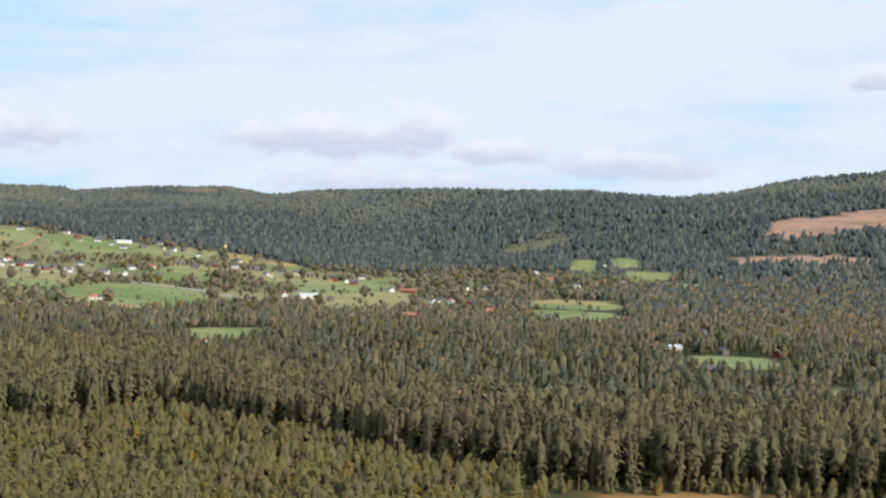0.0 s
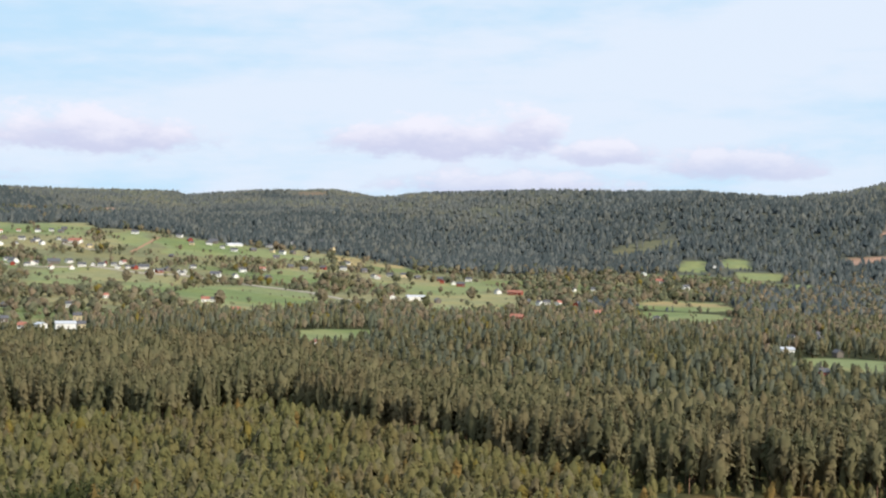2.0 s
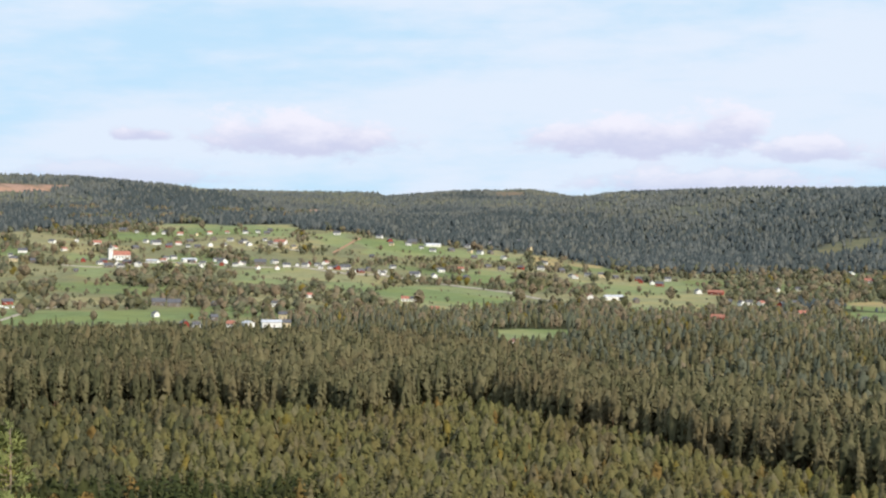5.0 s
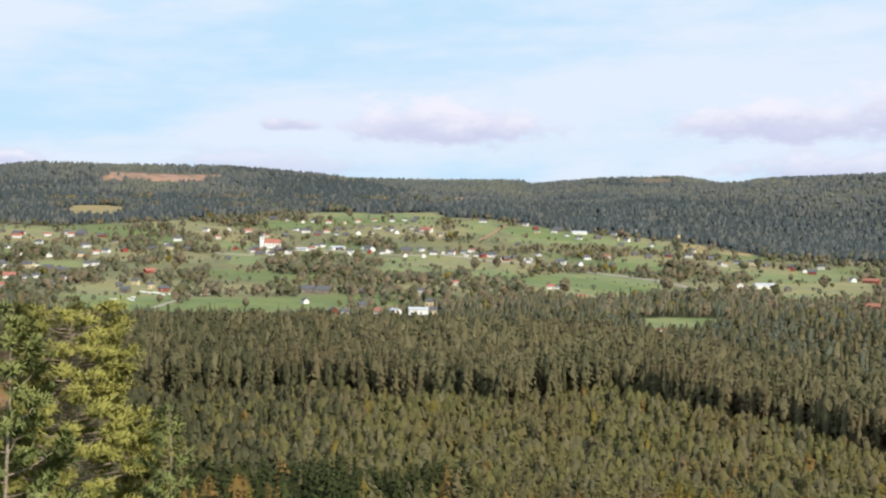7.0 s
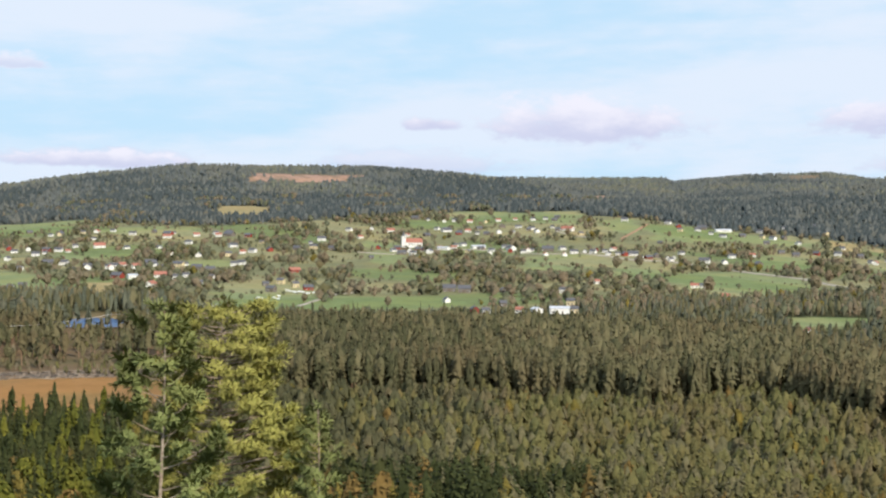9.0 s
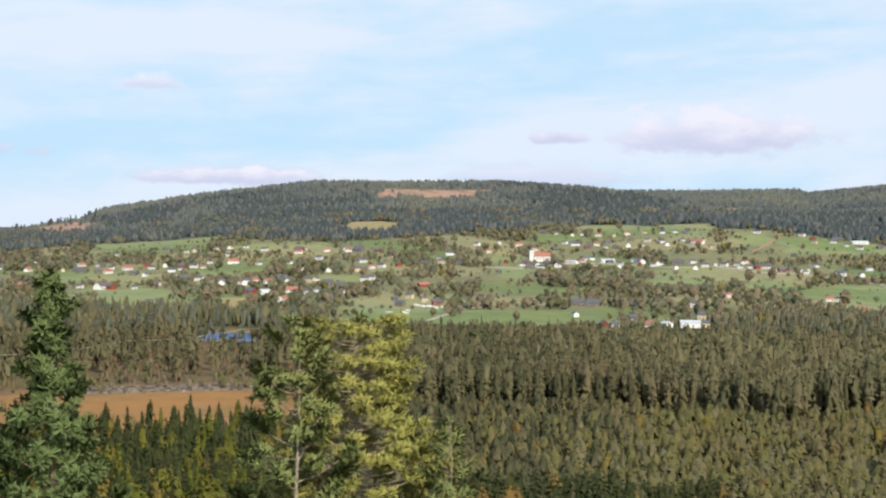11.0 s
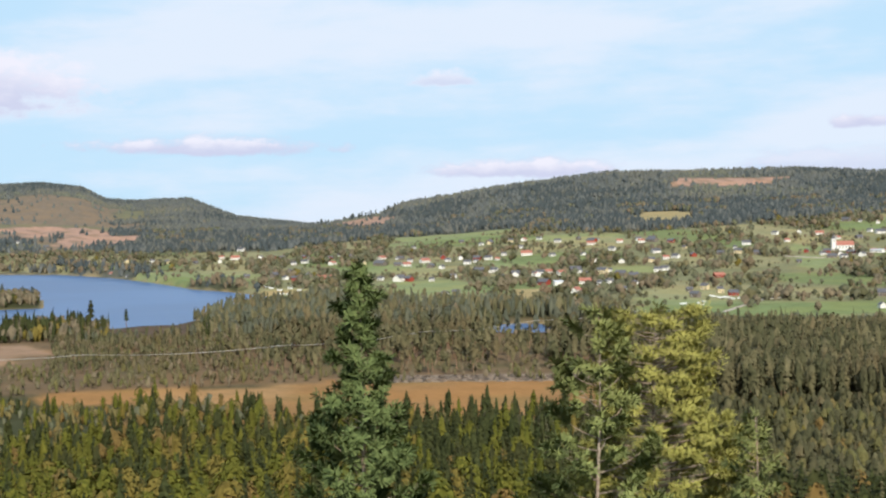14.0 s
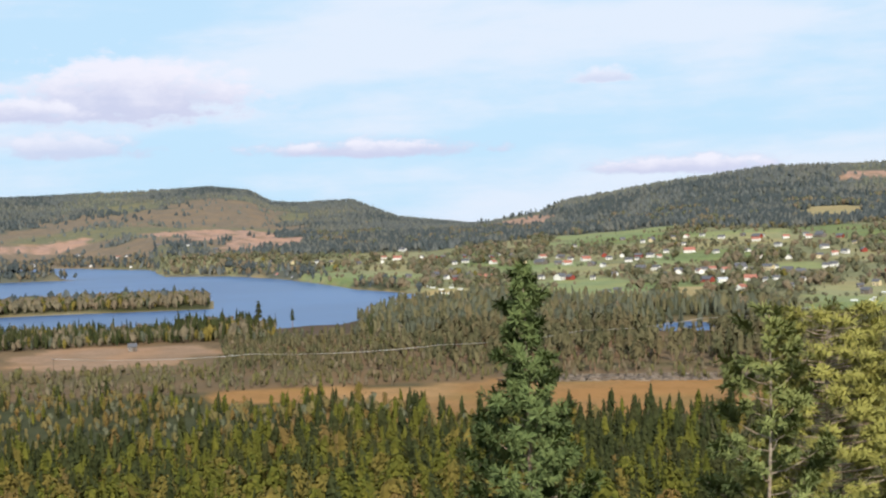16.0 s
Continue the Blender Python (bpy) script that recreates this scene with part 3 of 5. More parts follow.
HOMES_F = [
    (33.83, 1936, "R", 13.2), (34.1, 1556, "W", 11.9), (34.39, 1538, "W", 11.8), (34.47, 1802, "W", 15.3), (34.63, 1954, "G", 19.9), (35.2, 1982, "W", 10.1),
    (35.36, 1344, "W", 6), (35.43, 1462, "G", 13.7), (35.85, 1256, "W", 6), (35.97, 1490, "G", 15.2), (36.33, 1858, "W", 12.6), (36.45, 1366, "W", 9.3),
    (36.82, 1338, "W", 9.1), (37.18, 1998, "R", 18.7), (37.21, 1956, "O", 15.0), (37.48, 1370, "O", 16.3), (37.5, 1804, "W", 6.1), (37.61, 1802, "W", 6.1),
    (37.87, 1232, "O", 12.6), (37.91, 1572, "G", 17.4), (38.4, 1486, "W", 6), (38.65, 1352, "L", 12.6), (38.89, 1802, "W", 10.7), (39.26, 1366, "R", 16.2),
    (39.62, 1516, "W", 9.0),
]
HOMES_G = [
    (39.99, 1832, "O", 20.2), (40.23, 1946, "W", 8.3), (40.48, 1524, "G", 12.9), (40.96, 1854, "W", 9.4), (41.09, 1474, "W", 8.8), (41.41, 1590, "W", 13.5),
    (41.57, 2060, "G", 17.5), (41.94, 2042, "W", 8.7), (42.07, 1596, "G", 17.6), (42.18, 1762, "W", 7.5), (42.55, 1738, "W", 13.3), (42.79, 2110, "G", 10.8),
    (43.05, 1214, "G", 9.3), (43.16, 1512, "W", 9.0), (43.54, 1198, "W", 6), (43.65, 1678, "W", 10.0), (44.09, 1460, "W", 6.2), (44.13, 1706, "G", 14.5),
    (44.38, 1794, "O", 16.8), (44.86, 2048, "W", 8.7), (45.06, 1466, "R", 12.5), (45.18, 1744, "O", 14.8), (45.47, 1468, "W", 18.7), (45.57, 1748, "G", 11.9),
    (46.3, 1488, "W", 8.8),
]
HOMES_H = [
    (46.31, 1766, "G", 21.0), (46.99, 1800, "Y", 6.1), (48.11, 1994, "W", 6), (48.36, 1822, "O", 13.9), (48.72, 1526, "B", 22.0), (49.39, 1578, "G", 13.4),
    (49.55, 1866, "W", 12.7), (49.96, 1516, "R", 11.6), (50.02, 1842, "W", 7.8), (50.22, 1662, "G", 16.9), (50.38, 1538, "W", 9.1), (50.85, 1580, "G", 13.4),
    (52.03, 1572, "G", 8.0), (52.25, 2186, "W", 14.9), (52.49, 2014, "O", 17.1), (53.07, 2048, "O", 10.4), (56.95, 1804, "W", 7.7), (57.63, 1872, "O", 11.1),
    (58.51, 2068, "W", 6), (62.6, 2252, "W", 6), (63.75, 2546, "W", 8.6), (63.8, 778, "G", 4.6), (65.41, 2694, "W", 6.9), (67.66, 2816, "W", 12.0),
    (67.78, 2816, "W", 19.1),
]

# smaller houses in rows along the village streets: two ends of a row, and how many
ROWS_OF_HOMES = [((28.5, 1740), (21.5, 1755), 13), ((25.0, 1790), (15.5, 1690), 15), ((26.0, 2010), (19.0, 2010), 11), ((24.0, 2170), (20.0, 2260), 6), ((15.5, 2080), (10.0, 2010), 9),
                 ((40.5, 1520), (36.0, 1540), 10), ((46.5, 1860), (41.0, 1800), 11), ((51.5, 2000), (47.5, 1950), 8), ((42.0, 2090), (34.0, 1960), 10), ((37.0, 1700), (30.0, 1740), 9),
                 ((9.0, 1850), (3.5, 1700), 7), ((1.0, 1370), (-3.0, 1390), 6), ((58.5, 2120), (53.0, 1950), 6), ((66.0, 2860), (60.0, 2420), 6)]
row_gen = random.Random(11)
HOMES_I = []
for (a0, r0), (a1, r1), n in ROWS_OF_HOMES:
    for i in range(n):
        t = (i + row_gen.uniform(0.1, 0.9)) / n
        HOMES_I.append((a0 + (a1 - a0) * t + row_gen.uniform(-0.15, 0.15), r0 + (r1 - r0) * t + row_gen.uniform(-35, 35), row_gen.choice("WWWWGGRROOY"), row_gen.uniform(8.5, 13.5)))


def clear_of_homes(a, r):
    """False close to a building, and up to 70 m before it, so that trees leave it in the camera's view."""
    x, y = -r * np.sin(np.radians(a)), r * np.cos(np.radians(a))
    ok = np.ones(len(a), bool)
    for homes in (HOMES_A, HOMES_B, HOMES_C, HOMES_D, HOMES_E, HOMES_F, HOMES_G, HOMES_H, HOMES_I):
        for ha, hr, _, long in homes:
            near = (abs(a - ha) < math.degrees((0.36 * long + 2.5) / hr)) & (r - hr < long / 2 + 4) & (r - hr > -70)
            ok &= ~near
    return ok


def room_under_fields(a, r, tall):
    """The height that a tree may have before it stands in the line of sight to an open meadow behind it."""
    g = height(a, r)
    room = tall.copy()
    for k in np.linspace(1.0, 0.1, 10):
        drop = np.maximum(EYE - g - k * tall, 4.0)
        beyond = r * np.maximum(EYE - g, 5.0) / drop
        beyond = np.where(height(a, beyond) > g + 3, 0.5 * (r + beyond), beyond)
        hides = (open_field(a, beyond) > 0.5) & (beyond < 2300)
        room = np.where(hides, np.minimum(room, (k - 0.1) * tall), room)
    return np.where(rng.random(len(a)) < 0.4, np.minimum(tall, 1.5 + room + 0.35 * tall), room)


SIGHT_A, SIGHT_R = np.arange(-24, 75, 0.5), np.arange(1200, 4500, 50.0)
sight = np.maximum.accumulate(np.array([(height(np.full(len(SIGHT_R), b), SIGHT_R) + 6 - EYE) / SIGHT_R for b in SIGHT_A]), axis=1)


def in_sight(a, r):
    """False on the far sides of the hills."""
    i = np.clip(np.rint((a + 24) / 0.5).astype(int), 0, len(SIGHT_A) - 1)
    j = np.clip(((r - 1200) / 50).astype(int) - 1, 0, len(SIGHT_R) - 1)
    return (height(a, r) + 16 - EYE) / r > sight[i, j] - 0.001


# the young wood on the slope below
a, r = scatter(190, 525, 4.3)
keep = (r < stand_edge(a)) & (bog(a, r) < 0.3) & (a < 39 + 2 * rng.standard_normal(len(a))) & (r < wood_edge(a)) & ~((a < -3.5) & (r > 280))
a, r = a[keep], r[keep]
rust = boxes(a, r, (7.5, 236, 4.0, 26), (-2.5, 270, 2.5, 26), (28.5, 205, 3.5, 18), (16.0, 215, 3.0, 14))
gloom = boxes(a, r, (20.0, 262, 2.4, 20), (27.0, 245, 5.5, 45), (35.0, 330, 4.0, 60))
u = rng.random(len(a))
kind = np.where(u < 0.015 + 0.30 * rust, 4, np.where(u < 0.03 + 0.42 * rust, 2, np.where(rng.random(len(a)) < np.maximum(0.85 * gloom, 0.75 * smooth((a - 22) / 6)), 3, np.where(rng.random(len(a)) < 0.3, 1, 0))))
spots, tall, close = spots_of(a, r), (4.5 + 4.0 * rng.random(len(a))) * (1 + 0.35 * gloom), r < 285
plant("near_pine_wood", BUSHY_NEAR, spots[close], tall[close], [M_YOUNG, M_PINE, M_BIRCH, M_SPRUCE, M_RUST], kind[close],
      "young pines with rusty birch saplings low on the slope", "forest", 1.8)
plant("young_pine_wood", BUSHY, spots[~close], tall[~close], [M_YOUNG, M_PINE, M_BIRCH, M_FIR, M_RUST], kind[~close],
      "young yellow-green pine plantation on the near slope", "forest", 1.95)

# the mixed wood nearer the lake
a, r = scatter(130, 575, 5.1, 36, 74)
keep = (a > 39 + 2 * rng.standard_normal(len(a))) & (r < wood_edge(a))
a, r = a[keep], r[keep]
spots, tall = spots_of(a, r), (9 + 6 * rng.random(len(a))) * np.where(r > 400, np.where(a > 57, 0.55, 0.9), 1.0)
willows = (r > 405 + 12 * rng.standard_normal(len(a))) & (a > 43) & (rng.random(len(a)) < 0.75)
leafy = (rng.random(len(a)) < 0.08 + 0.24 * smooth((a - 47) / 5)) & ~willows
close = r < 265
plant("willow_brush", BROADS_MID, spots[willows], 0.5 * tall[willows], [M_BRUSH, M_DULL, M_RUST], rng.choice(3, willows.sum(), p=[0.6, 0.25, 0.15]), "tan willow brush along the near edge of the bog", "brush", 1.1)
tint = rng.random(len(a))
pick = ~leafy & ~willows & close
NEAR_SPRUCES = [mixed(lump_template(220 + k, 6, 5, slim(conifer, 0.6), 0.08, 0.2), crown_template(230 + k, 260, slim(conifer, 1.1), size=0.031, droop=1.2)) for k in range(6)]
plant("near_spruces", NEAR_SPRUCES, spots[pick], tall[pick], [M_SPRUCE, M_GREEN], (tint < 0.35)[pick] * 1, "dark green spruces low on the slope", "forest", 1.45)
pick = ~leafy & ~willows & ~close
plant("mixed_spruce_wood", SPRUCES, spots[pick], tall[pick], [M_SPRUCE, M_GREEN], (tint < 0.25)[pick] * 1, "dark spruces mixed among autumn birches below the look-out", "forest", 1.5)
pick = leafy & ~close
plant("autumn_birch_wood", BROADS, spots[pick], tall[pick] * 0.85, [M_BIRCH, M_GREEN, M_RUST], rng.choice(3, pick.sum(), p=[0.26, 0.54, 0.20]), "yellow autumn birches among spruces on the slope", "forest", 0.85, 0.008)

NEAR_BROADS = [mixed(lump_template(200 + k, 6, 4, slim(broad, 0.45), 0.2), crown_template(210 + k, 600, broad, size=0.034)) for k in range(6)]
b, q = scatter(150, 222, 9.0, 41, 73)
near_spots = np.concatenate([spots_of(b, q), spots[leafy & close]])
plant("near_birches", NEAR_BROADS, near_spots, 9 + 5.5 * rng.random(len(near_spots)), [M_BIRCH, M_GREEN, M_RUST], rng.choice(3, len(near_spots), p=[0.3, 0.58, 0.12]), "tall yellowing birches low on the slope", "forest", 0.85, 0.008)

# the tall pine stand, with lower forest behind it
stand_depth = table((-25, 105), (6, 120), (12, 180), (16, 250), (22, 240), (36, 235))


a, r = scatter(330, 790, 4.25)
keep = (r > stand_edge(a)) & ((bog(a, r) < 0.2) | ((a < 0) & (r > 360))) & (((a < 36) & (r < stand_edge(a) + stand_depth(a))))
a, r = a[keep], r[keep]
spots, tall = spots_of(a, r), 13.5 + 5.5 * rng.random(len(a))
sort = (rng.random(len(a)) < 0.18 + 0.35 * smooth((a - 22) / 4)) * 1
front = r < stand_edge(a) + 75
plant("tall_pine_stand", PINES[:6] + SPRUCES[:5], spots[front], tall[front], [M_PINE, M_FIR], sort[front], "tall pine stand with bare lower trunks", "forest", 1.12, 0.009)
plant("tall_pine_forest", PINES_MID[:6] + SPRUCES_MID, spots[~front], tall[~front], [M_PINE, M_FIR], sort[~front], "crowns of a tall pine forest", "forest", 1.25)
a, r = scatter(300, 560, 4.4, -23, 37)
keep = (abs(r - stand_edge(a) - 3 + 6 * (a > 0)) < 11) | ((a < 0.5) & (a > -5) & (r > 322) & (r < 350) & (rng.random(len(a)) < 0.5))
a, r = a[keep], r[keep]
plant("stand_edge_brush", BUSHY, spots_of(a, r), 2.2 + 3.4 * rng.random(len(a)), [M_YOUNG, M_RUST, M_BRUSH, M_PINE], rng.choice(4, len(a), p=[0.45, 0.12, 0.13, 0.3]), "low brush and saplings along the pine stand", "brush", 2.2)
a, r = scatter(440, 1250, 6.9)
keep = (r > np.where(a < 36, stand_edge(a) + stand_depth(a), np.where(a < 60, 790, 812))) & (r < field_front(a) - 20) & (bog(a, r) < 0.2) & (open_field(a, r) < 0.2) & (straw(a, r) < 0.2) & (in_lake(a, r) < -14) & ((a < 35) | (rng.random(len(a)) < 0.75)) & clear_of_homes(a, r)
keep &= ~((a > 54.3) & (a < 57.8) & (r > 835)) & ~((a > 60) & (r < 812)) & ~((abs(a - 40.2) < 1.1) & (r < 905) & (rng.random(len(a)) < 0.6))
a, r = a[keep], r[keep]
leaf_share = 0.04 + 0.46 * smooth((r - 860) / 160) * (a < 30)
kind = np.where(rng.random(len(a)) < leaf_share, 2, np.where(rng.random(len(a)) < 0.6, np.where(rng.random(len(a)) < 0.35, 1, 3), 0))
tall = np.where(a < 36, 8 + 5 * rng.random(len(a)), 11 + 5 * rng.random(len(a))) * (1 - 0.35 * smooth((a - 14) / 4) * (a < 36)) * (1 - 0.2 * smooth((a - 49) / 2) - 0.25 * smooth((a - 53) / 2)) 
tall = room_under_fields(a, r, tall)
keep = tall > 2.0
a, r, kind, tall = a[keep], r[keep], kind[keep], tall[keep]
spots, far_off = spots_of(a, r), r > 900
grove = kind == 2
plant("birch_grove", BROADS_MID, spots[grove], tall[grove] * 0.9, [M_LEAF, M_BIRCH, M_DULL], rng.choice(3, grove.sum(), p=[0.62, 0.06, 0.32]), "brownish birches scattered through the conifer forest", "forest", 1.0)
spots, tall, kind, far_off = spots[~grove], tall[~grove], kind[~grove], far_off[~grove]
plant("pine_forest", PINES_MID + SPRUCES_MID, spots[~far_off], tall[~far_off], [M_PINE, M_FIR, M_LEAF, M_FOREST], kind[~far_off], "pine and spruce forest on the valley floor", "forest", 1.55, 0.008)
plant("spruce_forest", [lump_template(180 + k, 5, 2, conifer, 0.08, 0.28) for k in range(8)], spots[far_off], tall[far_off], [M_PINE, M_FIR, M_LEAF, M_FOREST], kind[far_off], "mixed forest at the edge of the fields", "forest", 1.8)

# the thinned pine wood behind the bog, with ruddy bare stems
def high_pine(h):
    return 0.0 if h < 0.48 else 0.12 * min(1.0, (h - 0.44) * 7) * min(1.0, (1.03 - h) * 3) ** 0.7


THINNED = [mixed(lump_template(190 + k, 5, 3, slim(high_pine, 0.75), 0.48, 0.4), crown_template(195 + k, 34, slim(high_pine, 1.1), size=0.06)) for k in range(8)]
a, r = scatter(600, 790, 6.4, 35, 60.2)
keep = (bog(a, r) < 0.2) & (rng.random(len(a)) < 0.2 + 0.6 * smooth((r - 610) / 70)) & ~((abs(a - 40.2) < 1.3) & (r > 700))
a, r = a[keep], r[keep]
plant("thinned_pine_wood", THINNED, spots_of(a, r), (10 + 6 * rng.random(len(a))) * (1 - 0.45 * smooth((a - 50) / 3)), [M_PINE, M_FIR], (rng.random(len(a)) < 0.3) * 1, "thinned pine wood with ruddy bare stems", "forest", 1.3, 0.014)
a, r = scatter(562, 810, 5.2, 36, 74)
keep = (bog(a, r) < 0.2) & (rng.random(len(a)) < 0.42 + 0.45 * smooth((a - 48) / 4)) & ((a < 60) | (r < 668))
a, r = a[keep], r[keep]
plant("young_undergrowth", PINES_MID + SPRUCES_MID, spots_of(a, r), 2.5 + 3.5 * rng.random(len(a)), [M_PINE, M_YOUNG, M_LEAF], rng.choice(3, len(a), p=[0.5, 0.3, 0.2]), "young pines and brush under the thinned wood", "forest", 2.0)

# felled stems left along the edge of the bog
log = np.array([(x, 0.02 * math.cos(t), 0.02 + 0.02 * math.sin(t)) for x in (-0.5, 0.5) for t in (0, 2.1, 4.2)])
log_faces = np.array([(0, 1, 4), (0, 4, 3), (1, 2, 5), (1, 5, 4), (2, 0, 3), (2, 3, 5)])
M_LOG = material("weathered felled stems", two_tone((0.42, 0.35, 0.28), (0.28, 0.22, 0.17), 0.7), 0.9)
a, r = scatter(565, 590, 2.1, 36.5, 48)
plant("felled_stems", [(log, log_faces, log / np.linalg.norm(log, axis=1)[:, None])], spots_of(a, r, -0.1), 4 + 4 * rng.random(len(a)), [M_LOG], np.zeros(len(a), int), "pale felled stems strewn along the bog edge", "logs", 1.0)

# garden and hedgerow trees of the village
a, r = scatter(1000, 2560, 10.2)
x, y = -r * np.sin(np.radians(a)), r * np.cos(np.radians(a))
clump = ripple(x, y, 29.0, 4.0) + 0.7 * ripple(x, y, 80.0, 9.0) + 0.3 * rng.standard_normal(len(a))
keep = (village(a, r) > 0.5) & (open_field(a, r) < 0.3) & (straw(a, r) < 0.3) & (in_lake(a, r) < -12) & (clump > np.where(a < 2, -0.5, np.where(r < 1600, -0.2, 0.0))) & clear_of_homes(a, r)
a, r = a[keep], r[keep]
tall = room_under_fields(a, r, 3.0 + 9.0 * rng.random(len(a)) ** 1.6)
keep = tall > 1.6
a, r, tall = a[keep], r[keep], tall[keep]
kind = rng.choice(5, len(a), p=[0.36, 0.015, 0.125, 0.14, 0.36])
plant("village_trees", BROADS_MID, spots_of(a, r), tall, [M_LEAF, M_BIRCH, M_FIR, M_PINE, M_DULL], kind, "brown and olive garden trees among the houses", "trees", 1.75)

# low hedges and bushes where one field meets the next
a, r = scatter(1050, 2300, 12.0)
x, y = -r * np.sin(np.radians(a)), r * np.cos(np.radians(a))
patch = ripple(x + 0.4 * y, y, 61.0, 5.0)
keep = (meadow(a, r) > 0.5) & ((abs(patch - 0.3) < 0.07) | (abs(patch + 0.4) < 0.07) | (rng.random(len(a)) < 0.03)) & (in_lake(a, r) < -12) & clear_of_homes(a, r) & (rng.random(len(a)) < 0.8)
a, r = a[keep], r[keep]
plant("field_hedges", BROADS_MID, spots_of(a, r), 2.0 + 4.0 * rng.random(len(a)) ** 2, [M_LEAF, M_DULL, M_FIR], rng.choice(3, len(a), p=[0.4, 0.45, 0.15]), "low brown and green hedges between the fields", "hedge", 2.0)

# woods between the forest and the hills
a, r = scatter(1250, 2700, 10.2)
keep = in_sight(a, r) & (meadow(a, r) < 0.2) & (in_lake(a, r) < -12) & (clearcut(a, r) < 0.2) & (straw(a, r) < 0.2) & clear_of_homes(a, r) & ((heath(a, r) < 0.3) | (rng.random(len(a)) < 0.12))
a, r = a[keep], r[keep]
leaf_share = 0.7 * smooth((2150 - r) / 400)
kind = np.where(rng.random(len(a)) < leaf_share, 2, (rng.random(len(a)) < 0.35) * 1)
round_ = kind == 2
spots, tall = spots_of(a, r), room_under_fields(a, r, 10 + 6 * rng.random(len(a)))
round_ &= tall > 2
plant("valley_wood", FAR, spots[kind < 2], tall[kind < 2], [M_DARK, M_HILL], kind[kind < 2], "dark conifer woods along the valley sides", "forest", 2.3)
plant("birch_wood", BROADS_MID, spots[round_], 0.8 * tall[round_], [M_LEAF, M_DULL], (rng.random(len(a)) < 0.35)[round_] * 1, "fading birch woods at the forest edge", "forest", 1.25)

# hill forest
a, r = scatter(2650, 4450, 13.2)
belts = boxes(a, r, (64.2, 3290, 1.8, 50), (63.3, 2960, 1.6, 40), (66.5, 3560, 3.0, 60), (57.0, 3300, 1.2, 60), (56.3, 2950, 0.9, 60))
keep = (meadow(a, r) < 0.3) & (in_lake(a, r) < -12) & ((clearcut(a, r) < 0.3) | (rng.random(len(a)) < 0.03)) & (straw(a, r) < 0.2) & (r > field_back(a)) & ((heath(a, r) < 0.3) | (rng.random(len(a)) < 0.06) | ((belts > 0.4) & (rng.random(len(a)) < 0.8)))
keep &= in_sight(a, r) | (rng.random(len(a)) < 0.15)
a, r = a[keep], r[keep]
x, y = -r * np.sin(np.radians(a)), r * np.cos(np.radians(a))
age_shade = ripple(x + 0.3 * y, y, 120.0, 2.0) + 0.7 * ripple(y, x, 47.0, 5.0) + 0.35 * rng.standard_normal(len(a))
# darker trees paint in the cloud shadow near bearing 24 and other dark patches
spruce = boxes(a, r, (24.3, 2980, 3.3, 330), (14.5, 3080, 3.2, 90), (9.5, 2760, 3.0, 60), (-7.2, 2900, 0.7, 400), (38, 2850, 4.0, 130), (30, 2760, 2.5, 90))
# light put into tree colour: far and upper slopes lit, lower slopes cloud-shaded
age_shade = age_shade - 0.55 * smooth((r - 3300) / 250) * smooth((a - 4) / 4) * smooth((50 - a) / 3) + 0.45 * smooth((2960 - r) / 120) * smooth((a - 4) / 5)
kind = np.where(rng.random(len(a)) < np.maximum(0.8 * spruce, 0.85 * smooth((age_shade - 0.4) / 0.3)), 1, np.where((age_shade < -0.3) & (rng.random(len(a)) < 0.85), 2, 0))
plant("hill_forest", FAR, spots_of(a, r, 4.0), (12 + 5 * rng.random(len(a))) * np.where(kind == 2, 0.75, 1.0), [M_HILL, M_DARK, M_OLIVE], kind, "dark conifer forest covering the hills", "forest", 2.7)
# grey birch clumps along the foot of the hills
a, r = scatter(2280, 2800, 10.5, 18, 58)
x, y = -r * np.sin(np.radians(a)), r * np.cos(np.radians(a))
keep = (ripple(x, y, 24.0, 3.0) + 0.6 * ripple(x, y, 61.0, 1.0) > 0.55) & (meadow(a, r) < 0.3) & (straw(a, r) < 0.2) & (clearcut(a, r) < 0.2) & (r > field_back(a) - 30)
a, r = a[keep], r[keep]
plant("hillfoot_birches", BROADS_MID, spots_of(a, r), 9 + 6 * rng.random(len(a)), [M_LEAF, M_DULL], (rng.random(len(a)) < 0.6) * 1, "grey-green birch clumps along the foot of the hills", "forest", 1.3)

# seed trees left on the saddle and along the cut hilltop
a, r = 45.5 + 4.0 * rng.random(26), 3200 + 420 * rng.random(26)
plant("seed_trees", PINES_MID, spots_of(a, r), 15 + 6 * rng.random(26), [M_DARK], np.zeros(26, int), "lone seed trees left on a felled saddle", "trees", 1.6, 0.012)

# dark spruces and birches by the shore, and the wooded island
a, r = scatter(800, 930, 5.2, 53, 74)
keep = (in_lake(a, r) < -6) & (bog(a, r) < 0.2) & ((a < 54) | (a > 57.8)) & (r > 812)
a, r = a[keep], r[keep]
kind = rng.choice(3, len(a), p=[0.62, 0.08, 0.30])
round_ = kind > 0
spots, tall = spots_of(a, r), (7 + 6 * rng.random(len(a))) * np.where((a > 58.6) & (a < 62), 1.25, 0.9)
plant("shore_spruces", SPRUCES_MID, spots[~round_], tall[~round_], [M_SPRUCE], 0 * kind[~round_], "dark spruces along the near lake shore", "forest", 1.3, 0.008)
plant("shore_birches", BROADS_MID, spots[round_], 0.75 * tall[round_], [M_LEAF, M_BIRCH], (kind[round_] == 1) * 1, "brown and yellow birches along the near lake shore", "forest", 1.1)
a, r = scatter(1195, 1350, 5.5, 60, 74)
keep = in_lake(a, r) < -9
a, r = a[keep], r[keep]
